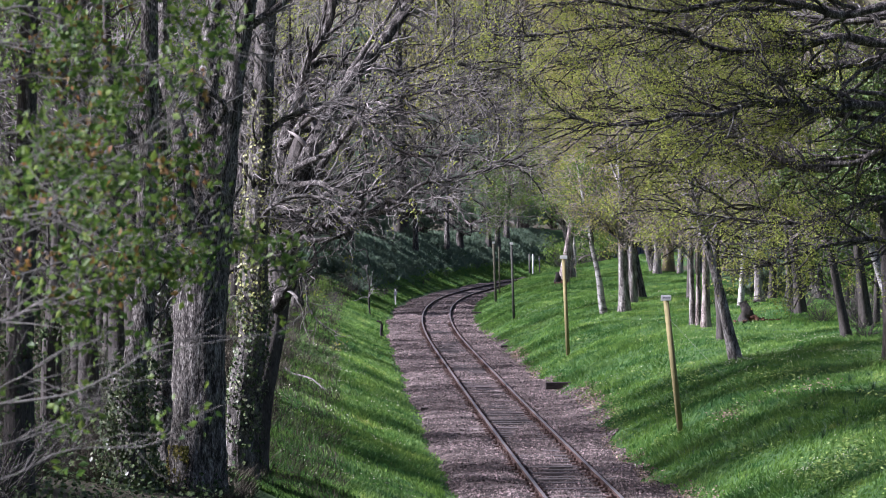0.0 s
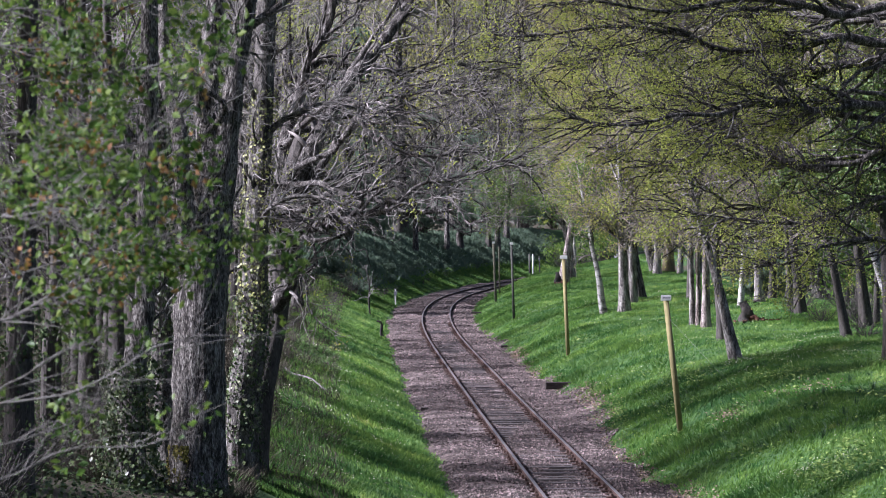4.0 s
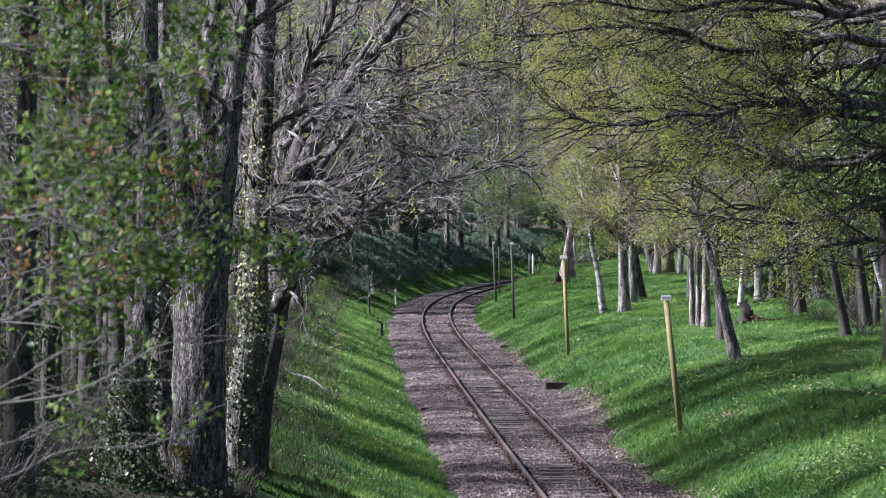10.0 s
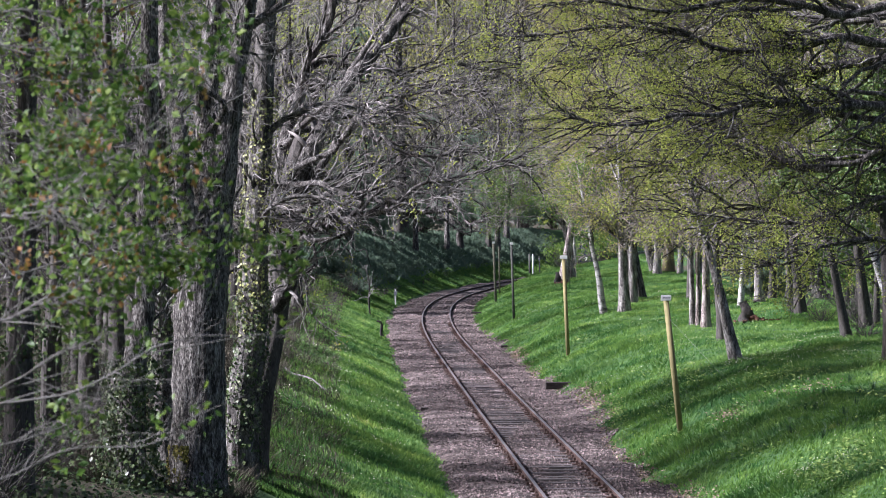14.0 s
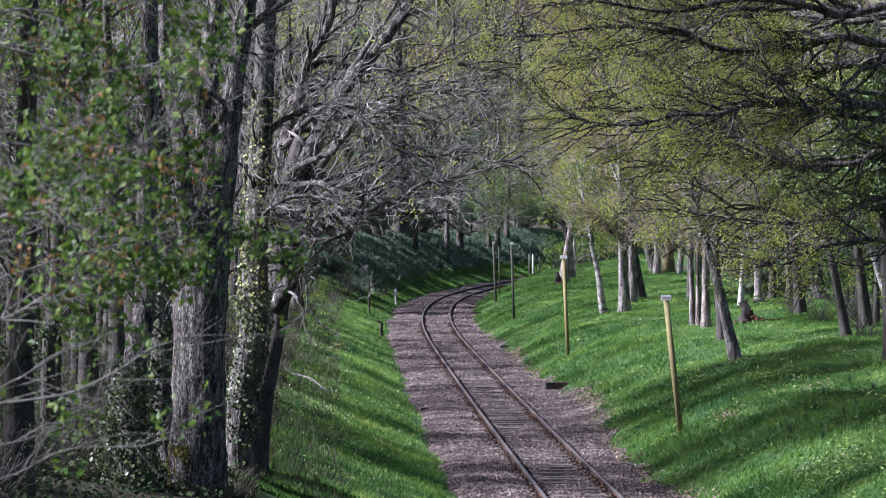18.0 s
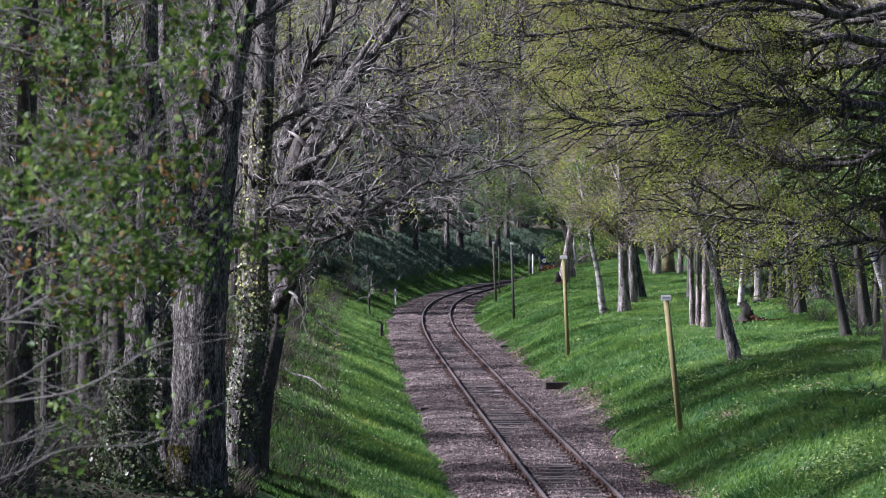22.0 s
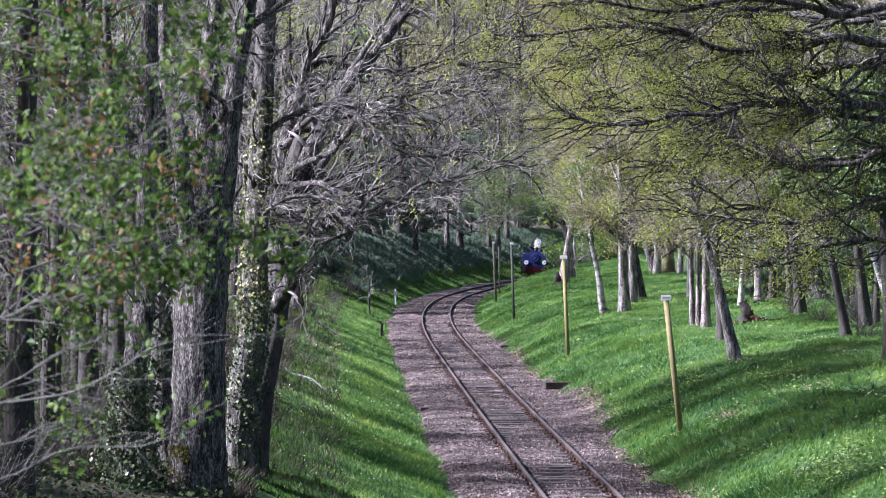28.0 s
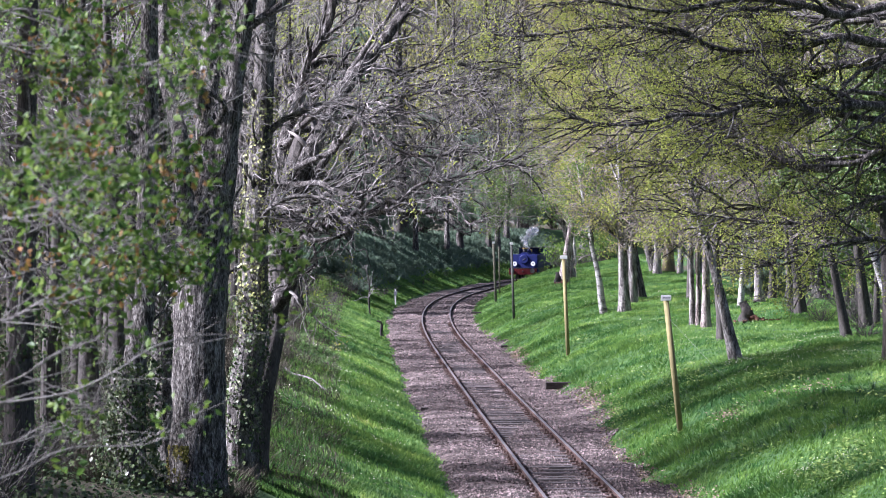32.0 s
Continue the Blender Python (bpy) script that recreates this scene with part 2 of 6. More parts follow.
def build_ground():
    ys = np.concatenate([np.linspace(-300, 20, 12), np.arange(24, 262, 1.2), np.linspace(265, 420, 24), np.geomspace(440, 3000, 12)])
    os = np.concatenate([[-3000, -1200, -400, -150, -80], np.linspace(-60, -20, 14), np.arange(-19, 22, 0.45), np.linspace(22, 60, 14), [80, 150, 400, 1200, 3000]])
    Y, O = np.meshgrid(ys, os, indexing="ij")
    X = line_x(Y)[0] + O
    Z = ground_z(X, Y)
    n, m = Y.shape
    i = np.arange(n * m).reshape(n, m)
    q = np.stack([i[:-1, :-1], i[:-1, 1:], i[1:, 1:], i[1:, :-1]], -1).reshape(-1, 4)
    me = mesh_from("ground", np.stack([X, Y, Z], -1), [q])
    me.materials.append(GRASS), me.materials.append(LITTER)
    oc = (O[:-1, :-1] + O[1:, 1:]).ravel() / 2
    yc, xc = Y[:-1, :-1].ravel(), X[:-1, :-1].ravel()
    edge = np.where(yc > 172, -9.6 + .6 * np.sin(yc * .4), wood_edge(yc) - .3)
    far = 17 + 3 * np.sin(yc * .13)
    me.polygons.foreach_set("material_index", ((oc < edge) | (oc > far)).astype(np.int32))
    tagged(new("ground", me), "grassy cutting banks with leaf litter under trees", "ground", kind="structure")


build_ground()


def bed_edges(Y):
    rag = .09 * np.sin(Y * 2.3 + 1.7 * np.sin(Y * .9)) + .06 * np.sin(Y * 4.1 + 2) + .08 * np.sin(Y * 1.37)
    return (-2.75 + .18 * np.sin(Y * .33) + rag,
            np.interp(Y, [50, 56, 61, 66, 70, 75, 80, 86, 90, 100, 107, 123, 140], [2.2, 2.25, 1.9, 2.05, 2.0, 2.4, 2.8, 2.85, 2.45, 2.25, 2.35, 2.45, 2.1]) - rag)


def bed_z(X, Y, O):
    """The ballast: low between the rails, heaped over the sleeper ends, hummocky on the wide left shoulder."""
    left, right = bed_edges(Y)
    T = (O - left) / (right - left)
    Z = -0.141 - .2 * np.clip((np.abs(T - .5) - .38) / .12, 0, 1) ** 1.5 + .022 * np.sin(X * 5 + Y * 1.7) * np.sin(Y * 2.3 - X)
    Z = Z + .055 * np.clip((np.abs(O) - .86) / .15, 0, 1) * (.75 + .45 * np.sin(Y * .9 + 2 * np.sin(Y * .27) + O))
    Z = Z + .03 * np.sin(Y * .45 + 1 + 1.2 * np.sin(O * 2.2 + Y * .13)) * np.clip(1.1 - np.abs(O), 0, 1)
    Z = Z + np.clip((-1.2 - O) / .4, 0, 1) * .1 * (np.abs(np.sin(Y * .62 + .8 * np.sin(X * 1.3) + 1.6 * np.sin(Y * .19))) ** 1.5 - .35) * (.6 + .4 * np.sin(Y * .23)) + .1 * np.exp(-((O - 2.4) / .5) ** 2)
    return np.where(O > 1.5, np.maximum(Z, ground_z(X, Y) + .03), Z)   # thrown up over the bank's foot


def build_bed():
    ys = np.concatenate([np.arange(20, 150, 0.25), np.arange(150, 330, 0.5)])
    cross = np.linspace(0, 1, 49)
    Y, T = np.meshgrid(ys, cross, indexing="ij")
    left, right = bed_edges(Y)
    O = left + (right - left) * T
    X = line_x(Y)[0] + O
    Z = bed_z(X, Y, O)
    n, m = Y.shape
    i = np.arange(n * m).reshape(n, m)
    q = np.stack([i[:-1, :-1], i[:-1, 1:], i[1:, 1:], i[1:, :-1]], -1).reshape(-1, 4)
    me = mesh_from("track_bed", np.stack([X, Y, Z], -1), [q])
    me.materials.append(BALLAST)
    tagged(new("track_bed", me), "pinkish grey stone ballast bed under the track", "track bed", kind="structure")
    # loose stones
    k = 70000
    y = 47 + 150 * rng.random(k) ** 2.0
    o = rng.uniform(0, 1, k)
    left, right = bed_edges(y)
    o = left + (right - left) * o
    s = rng.uniform(.012, .036, k) * (1 + (y - 46) / 220)
    x = line_x(y)[0] + o
    base = np.array([[1, 0, -.2], [-.5, .9, -.2], [-.6, -.8, -.2], [.1, .1, .8]])
    V = base[None] * rng.uniform(.6, 1.3, (k, 4, 3)) * s[:, None, None]
    a = rng.uniform(0, 6.28, k)
    R = np.stack([np.stack([np.cos(a), -np.sin(a)], -1), np.stack([np.sin(a), np.cos(a)], -1)], -2)
    V[..., :2] = np.einsum("kij,kvj->kvi", R, V[..., :2])
    V += np.stack([x, y, bed_z(x, y, o) + .012], -1)[:, None]
    f = np.array([[0, 1, 3], [1, 2, 3], [2, 0, 3]])
    me = mesh_from("ballast_stones", V, [(f[None] + 4 * np.arange(k)[:, None, None]).reshape(-1, 3)], False)
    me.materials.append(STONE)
    tagged(new("ballast_stones", me), "loose pinkish grey ballast stones on the bed", "ballast", kind="stuff")


build_bed()

# ---------------------------------------------------------------- growing things
def along(points, n, wob=0.0):
    """A smooth path of n points through a few."""
    p = np.array(points, float)
    q = np.vstack([2 * p[0] - p[1], p, 2 * p[-1] - p[-2]])
    t = np.linspace(0, len(p) - 1 - 1e-6, n)
    i = t.astype(int)
    t = (t - i)[:, None]
    a, b, c, d = q[i], q[i + 1], q[i + 2], q[i + 3]
    out = .5 * (2*b + (c - a)*t + (2*a - 5*b + 4*c - d)*t*t + (3*b - a - 3*c + d)*t**3)
    if wob:
        knots = max(4, n // 3)                            # slow bends, not a jitter
        w = rng.normal(0, wob * 1.6, (knots, 3))
        w[0] = 0
        f = np.linspace(0, knots - 1, n)
        out += np.stack([np.interp(f, np.arange(knots), w[:, c]) for c in range(3)], -1)
    return out


def unit(v):
    return v / np.maximum(np.linalg.norm(v, axis=-1, keepdims=True), 1e-9)


def tube_arrays(P, R, sides, lump=0.0, ridge=0.0):
    """Tubes along many paths at once: P (m, n, 3), R (m, n)."""
    m, n, _ = P.shape
    T = unit(np.gradient(P, axis=1))
    main = unit(P[:, -1] - P[:, 0])
    ref = np.where(np.abs(main[:, 2:3]) < .75, np.array([[0, 0, 1.]]), np.array([[1., 0.2, 0]]))[:, None]
    U = unit(np.cross(T, ref))
    W = np.cross(T, U)
    a = np.arange(sides) * 2 * np.pi / sides
    rr = R[:, :, None]
    if lump:
        k = np.arange(n)[None, :, None]
        rr = rr * (1 + lump * (np.sin(3 * a + k * .23) + .6 * np.sin(5 * a - k * .4 + 1) + .5 * np.sin(2 * a + k * .9)) + rng.normal(0, lump * .35, (m, n, sides)))
    if ridge:
        k = np.arange(n)[None, :, None]
        rr = rr * (1 + ridge * (np.abs(np.sin(7 * a + .35 * np.sin(k * .5) + k * .06)) - .5) + ridge * .6 * (np.abs(np.sin(11.5 * a - k * .11 + 1)) - .5))
    V = P[:, :, None] + rr[..., None] * (np.cos(a)[:, None] * U[:, :, None] + np.sin(a)[:, None] * W[:, :, None])
    i = np.arange(m * n * sides).reshape(m, n, sides)
    j = np.roll(i, -1, axis=2)
    q = np.stack([i[:, :-1], j[:, :-1], j[:, 1:], i[:, 1:]], -1).reshape(-1, 4)
    return V.reshape(-1, 3), q


def tubes(name, sets, base, lump=0.0, ridge=0.0):
    """One mesh of several sets of (P, R, sides), relative to base."""
    vs, fs, k = [], [], 0
    for P, R, sides in sets:
        v, f = tube_arrays(P - np.array(base), R, sides, lump, ridge)
        vs.append(v), fs.append(f + k)
        k += len(v)
    return mesh_from(name, np.concatenate(vs), fs)


def sprout(parents, count, t0, t1, length, angle, n, wig, bias, ratio, tip, thin=0.004, zig=0.0, flat=0.0):
    """Branches off many parents: parents is a list of (P, R). zig: kinks to and fro; flat: how far the spray lies level."""
    Ps, Ts, Rs, Ls = [], [], [], []
    lens = np.concatenate([np.linalg.norm(np.diff(P, axis=1), axis=2).sum(1) for P, R in parents])
    which = rng.choice(len(lens), count, p=lens / lens.sum())
    first = 0
    for P, R in parents:
        m, np_, _ = P.shape
        w = which[(which >= first) & (which < first + m)] - first
        first += m
        if not len(w):
            continue
        t = rng.uniform(t0, t1, len(w))
        f = t * (np_ - 1)
        i = np.minimum(f.astype(int), np_ - 2)
        u = (f - i)[:, None]
        Ps.append(P[w, i] * (1 - u) + P[w, i + 1] * u)
        Ts.append(unit(P[w, i + 1] - P[w, i]))
        Rs.append(R[w, i] * (1 - u[:, 0]) + R[w, i + 1] * u[:, 0])
        Ls.append(1 - .55 * t)
    p, t, r, f = np.concatenate(Ps), np.concatenate(Ts), np.concatenate(Rs), np.concatenate(Ls)
    k = len(p)
    side = rng.normal(0, 1, (k, 3)) * np.array([1, 1, 1 - flat])
    side = unit(side - t * (side * t).sum(1, keepdims=True))
    a = rng.normal(angle, .25, k)[:, None]
    d = unit(t * np.cos(a) + side * np.sin(a))
    L = length * f * rng.uniform(.55, 1.3, k)
    out = [p]
    bend = np.array(bias, float) + rng.normal(0, wig * .3, (k, 3))
    kink = unit(np.cross(d, rng.normal(0, 1, (k, 3))))
    for step in range(n - 1):
        d = unit(d + kink * (zig * (-1) ** step * rng.uniform(.3, 1.2, (k, 1))) + rng.normal(0, wig * .75, (k, 3)) + bend)
        p = p + d * (L / (n - 1))[:, None]
        out.append(p)
    r0 = np.maximum(r * ratio * rng.uniform(.7, 1.1, k), thin)
    R = r0[:, None] * np.linspace(1, tip, n)[None]
    return np.stack(out, 1), np.maximum(R, thin * .7)


def leaf_mesh(name, twigs, count, size, spread, base, t0=0.3, clump=0, tuft=0):
    """Many small leaves round the ends of twigs, each a bent diamond of two faces."""
    P = twigs
    if tuft:                                              # bunches of leaves, thick on some boughs and thin on others
        e = P[:, -1]
        f = 3.6 / max(1.5, e.std())
        thick = np.clip(.35 + np.sin(e[:, 0] * f + 1.3 * np.sin(e[:, 2] * f)) * np.sin(e[:, 1] * f * .8 + 1.7) + .6 * np.sin(e[:, 2] * f * 1.6 + e[:, 0] * f * .5), .05, 1.2)
        pick = rng.choice(len(P), max(3, count // tuft), p=thick / thick.sum())
        k = rng.integers(0, len(pick), count)
        u = rng.uniform(t0, 1, len(pick))[:, None]
        heart = P[pick, 0] * (1 - u) + P[pick, -1] * u
        heart = heart[k]
    else:
        heart = None
    w = rng.integers(0, len(P), count) if not clump else rng.choice(rng.choice(len(P), max(3, len(P) // clump)), count)
    f = rng.uniform(t0, 1, count) * (P.shape[1] - 1)
    i = np.minimum(f.astype(int), P.shape[1] - 2)
    u = (f - i)[:, None]
    c = (P[w, i] * (1 - u) + P[w, i + 1] * u if heart is None else heart) + rng.normal(0, spread, (count, 3)) - np.array(base)
    a = unit(rng.normal(0, 1, (count, 3)))
    b = unit(np.cross(a, rng.normal(0, 1, (count, 3))))
    n = np.cross(a, b)
    s = (size * rng.uniform(.6, 1.35, count))[:, None]
    V = np.stack([c - a * s * .5, c + b * s * .33 + n * s * .1, c + a * s * .55, c - b * s * .33 + n * s * .1], 1)
    k = 4 * np.arange(count)[:, None]
    return mesh_from(name, V, [np.concatenate([k + np.array([[0, 1, 2]]), k + np.array([[0, 2, 3]])])], False)


def stem(points, r0, r1, n=22, flare=0.0, wob=0.0):
    P = along(points, n, wob)[None]
    t = np.linspace(0, 1, n)
    R = (r0 + (r1 - r0) * t) * (1 + flare * np.exp(-t * 22 * flare))
    return P, R[None]


def trimmed(growth, clear):
    P, R = growth
    ok = ~((P[:, :, 0] > clear[0]) & (P[:, :, 2] < clear[1])).any(1)
    return P[ok], R[ok]


def tree(name, label, stems, limbs, bark, twig, leaf=None, boughs=60, boughlen=2.2, twigs=900, twiglen=.9, fine=0, finelen=.4,
         nleaf=0, leafsize=.08, spread=.12, thin=.006, bias=(0, 0, .03), clump=0, low=.45, group="", category="tree", limb_t0=.1, angle=.75, twig_angle=.7, rough=0.0, wig=.24, far=False, twig_wig=.28, trunk_bark=None, ratio=.6, tuft=0, zig=.12, flat=.0, stout=0, clear=None):
    """A tree from its stems and main limbs; each stem and limb is a part."""
    base = tuple(stems[0][0][0, 0])
    t = thing(name, base, label, category, group)
    for k, (P, R) in enumerate(stems):
        part("trunk" if k == 0 else "stem", tubes("trunk", [(P, R, 40 if rough else 12 if far else 16)], base, .09 if far else .05, rough), trunk_bark or bark, t)
    for P, R in limbs:
        part("limb", tubes("limb", [(P, R, 5 if far else 8)], base, .07), bark, t)
    upper = [(P[:, int(P.shape[1] * low):], R[:, int(P.shape[1] * low):]) for P, R in stems]
    mains = (upper + limbs) if limbs else upper
    b1 = sprout(mains, boughs, limb_t0, 1, boughlen, angle, 5 if far else 10, wig, bias, ratio, .3, stout or thin * 1.6, zig, flat)
    if clear:                                             # trimmed to open the camera's view of the train: (x beyond which, height)
        b1 = trimmed(b1, clear)
    part("branchwork", tubes("branchwork", [(*b1, 3 if far else 5)], base), bark, t, kind="stuff")
    b2 = sprout([b1] + limbs, twigs, .15, 1, twiglen, twig_angle, 3 if far else 7, twig_wig, bias, .42, .3, thin, zig * 1.3, flat)
    if clear:
        b2 = trimmed(b2, clear)
    sets = [(*b2, 3)]
    ends = b2[0]
    if fine:
        b3 = sprout([b2], fine, .2, 1, finelen, twig_angle, 3 if far else 4, twig_wig, bias, .55, .5, thin * .8, zig * 1.3, flat * .5)
        sets.append((*b3, 3))
        ends = b3[0]
    part("twig_growth", tubes("twig_growth", sets, base), twig, t, kind="stuff")
    if leaf and nleaf:
        part("foliage", leaf_mesh("foliage", ends, nleaf, leafsize, spread, base, clump=clump, tuft=tuft), leaf, t, kind="stuff")
    return t


def auto_tree(name, label, foot, lean, height, radius, bark, twig, leaf, seed_limbs=7, limblen=4.0, fork=.35, up=.08, **more):
    """A tree whose limbs grow by chance: foot, the top's offset, height, trunk radius."""
    x, y, z = foot
    dx, dy = lean
    pts = [(x, y, z - .15), (x + dx * .25, y + dy * .25, z + height * .25), (x + dx * .55, y + dy * .55, z + height * .55), (x + dx, y + dy, z + height)]
    s = stem(pts, radius, radius * .25, 12 if more.get('far') else 24, .34, .012)
    P, R = sprout([s], seed_limbs, fork, .95, limblen, .85, 7 if more.get('far') else 12, .13, (0, 0, up), .62, .22, .02)
    limbs = [(P[i:i + 1], R[i:i + 1]) for i in range(len(P))]
    return tree(name, label, [s], limbs, bark, twig, leaf, **more)


def ivy(parent, base, P, R, t0, t1, count, size, material, wrap=6.28, start=0.0, lift=.09):
    """Ivy leaves lying on a stem."""
    n = P.shape[1]
    f = rng.uniform(t0, t1, count) * (n - 1)
    i = np.minimum(f.astype(int), n - 2)
    u = (f - i)[:, None]
    c = P[0, i] * (1 - u) + P[0, i + 1] * u
    r = R[0, i]
    a = rng.uniform(start, start + wrap, count)
    out = np.stack([np.cos(a), np.sin(a), np.zeros(count)], -1)
    lump = 1.0 + (.35 if lift > .05 else .04) * np.sin(a * 3 + f) * np.sin(f * 1.9)
    c = c + out * (r * lump + rng.uniform(.0, lift, count))[:, None] - np.array(base)
    d = unit(np.cross(out, rng.normal(0, 1, (count, 3))) + out * rng.uniform(0, .8, (count, 1)))
    b = unit(np.cross(d, out + rng.normal(0, .4, (count, 3))))
    s = (size * rng.uniform(.5, 1.3, count))[:, None]
    V = np.stack([c - d * s * .4, c + b * s * .45 + out * s * .1, c + d * s * .6, c - b * s * .45], 1)
    k = 4 * np.arange(count)[:, None]
    part("ivy", mesh_from("ivy", V, [np.concatenate([k + np.array([[0, 1, 2]]), k + np.array([[0, 2, 3]])])], False), material, parent, "ivy leaves on the bark", "stuff")


def shade_crown(t, tops, limbs=18, length=4.0, leaves=7000, leaf=None, size=.085):
    """An unseen upper crown added to cast shade, trimmed to clear the camera's view."""
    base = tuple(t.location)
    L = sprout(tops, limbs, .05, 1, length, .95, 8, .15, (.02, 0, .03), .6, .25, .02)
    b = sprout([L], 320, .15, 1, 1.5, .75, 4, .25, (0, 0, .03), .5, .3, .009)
    # keeps only growth above the upper edge of the camera's view
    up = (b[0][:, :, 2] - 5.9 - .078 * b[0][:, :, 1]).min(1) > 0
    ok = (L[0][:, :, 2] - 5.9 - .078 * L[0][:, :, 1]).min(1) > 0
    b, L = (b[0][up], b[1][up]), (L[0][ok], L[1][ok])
    part("branchwork", tubes("branchwork", [(*L, 5), (*b, 3)], base), BARK, t, kind="stuff")
    part("foliage", leaf_mesh("foliage", b[0], int(leaves * 1.3), size, .45, base), leaf or LEAF_OAK, t, kind="stuff")


# ---------------------------------------------------------------- trees beside the bridge, nearest the camera
def big_left_tree():
    s = [stem([(-3.56, 41.0, 1.40), (-3.56, 41.0, 2.14), (-3.54, 41.0, 2.96), (-3.52, 41.0, 3.78), (-3.49, 41.0, 4.60), (-3.46, 41.0, 5.26), (-3.44, 41.0, 5.67)], .36, .37, 34, .3, .008),
         stem([(-3.26, 41.0, 5.42), (-3.17, 40.9, 6.07), (-3.12, 40.9, 6.65), (-3.04, 40.9, 7.30), (-2.95, 41.0, 7.96), (-2.82, 41.0, 8.78), (-2.72, 41.0, 9.76)], .17, .12, 30, .1, .008),
         stem([(-3.44, 41.1, 5.25), (-3.43, 41.2, 5.91), (-3.44, 41.4, 6.58), (-3.48, 41.6, 7.25), (-3.42, 41.7, 8.00), (-3.37, 41.8, 8.76), (-3.44, 41.8, 9.76)], .19, .13, 30, .1, .008),
         stem([(-3.65, 40.9, 5.01), (-3.71, 40.7, 5.58), (-3.73, 40.6, 6.15), (-3.80, 40.8, 6.73), (-3.99, 41.2, 7.31), (-4.11, 41.6, 7.99), (-4.19, 42.0, 8.94), (-4.21, 42.0, 9.78)], .13, .07, 30, .1, .01)]
    back = stem([(-4.13, 42.6, 1.49), (-4.16, 42.6, 2.43), (-4.21, 42.6, 3.37), (-4.26, 42.6, 4.22), (-4.31, 42.6, 5.16), (-4.36, 42.6, 6.01), (-4.33, 42.6, 6.95), (-4.29, 42.6, 7.88), (-4.34, 42.6, 8.82), (-4.37, 42.6, 9.84)], .16, .12, 30, 0, .01)
    l = [stem([(-3.60, 41.00, 6.57), (-3.12, 40.70, 7.13), (-3.59, 40.40, 7.44), (-3.87, 40.00, 7.58)], .05, .015, 14, 0, .01),
         stem([(-4.02, 41.50, 6.25), (-4.54, 41.00, 6.81), (-5.20, 41.00, 7.14), (-5.79, 40.00, 7.74)], .07, .02, 14, 0, .02),
         stem([(-3.72, 41.00, 5.99), (-4.27, 40.00, 5.26), (-4.77, 39.50, 4.87)], .05, .015, 14, 0, .02),
         stem([(-2.94, 41.00, 8.21), (-2.16, 41.00, 8.86), (-1.34, 41.00, 9.43)], .07, .03, 14, 0, .02)]
    t = tree("oak_tree", "large multi-stemmed old tree with furrowed grey bark", s, l, BARK_OLD, TWIG, None, 40, 1.8, 420, .7, 700, .35, thin=.004, rough=.06, ratio=.16)
    shade_crown(t, [stem([(-2.73, 41.00, 10.74), (-2.64, 41.50, 12.87), (-2.63, 42.00, 15.46)], .13, .05), stem([(-3.36, 41.60, 10.90), (-3.22, 42.00, 12.96), (-3.12, 43.00, 15.27)], .14, .05)], 26, 4.4, 12000, None, .12)
    t2 = tree("ivy_clad_tree", "lichened grey trunk with ivy, close behind the large tree", [back], [], BARK_LICHEN, TWIG, None, 16, 1.4, 200, .7, 200, .35, thin=.004, ratio=.2, rough=.12)
    ivy(t2, tuple(back[0][0, 0]), back[0], back[1] * 1.15, .2, .75, 1500, .06, LEAF_IVY)
    ivy(t2, tuple(back[0][0, 0]), back[0], back[1] * 1.2, .25, .7, 500, .06, LEAF_IVY_LIT)
    ivy(t, tuple(s[0][0][0, 0]), *s[0], .0, .12, 300, .06, LEAF_IVY)
    ivy(t, tuple(s[0][0][0, 0]), s[0][0], s[0][1] * .97, .02, .19, 2200, .04, MOSS, 1.5, 3.0, .03)
    return t


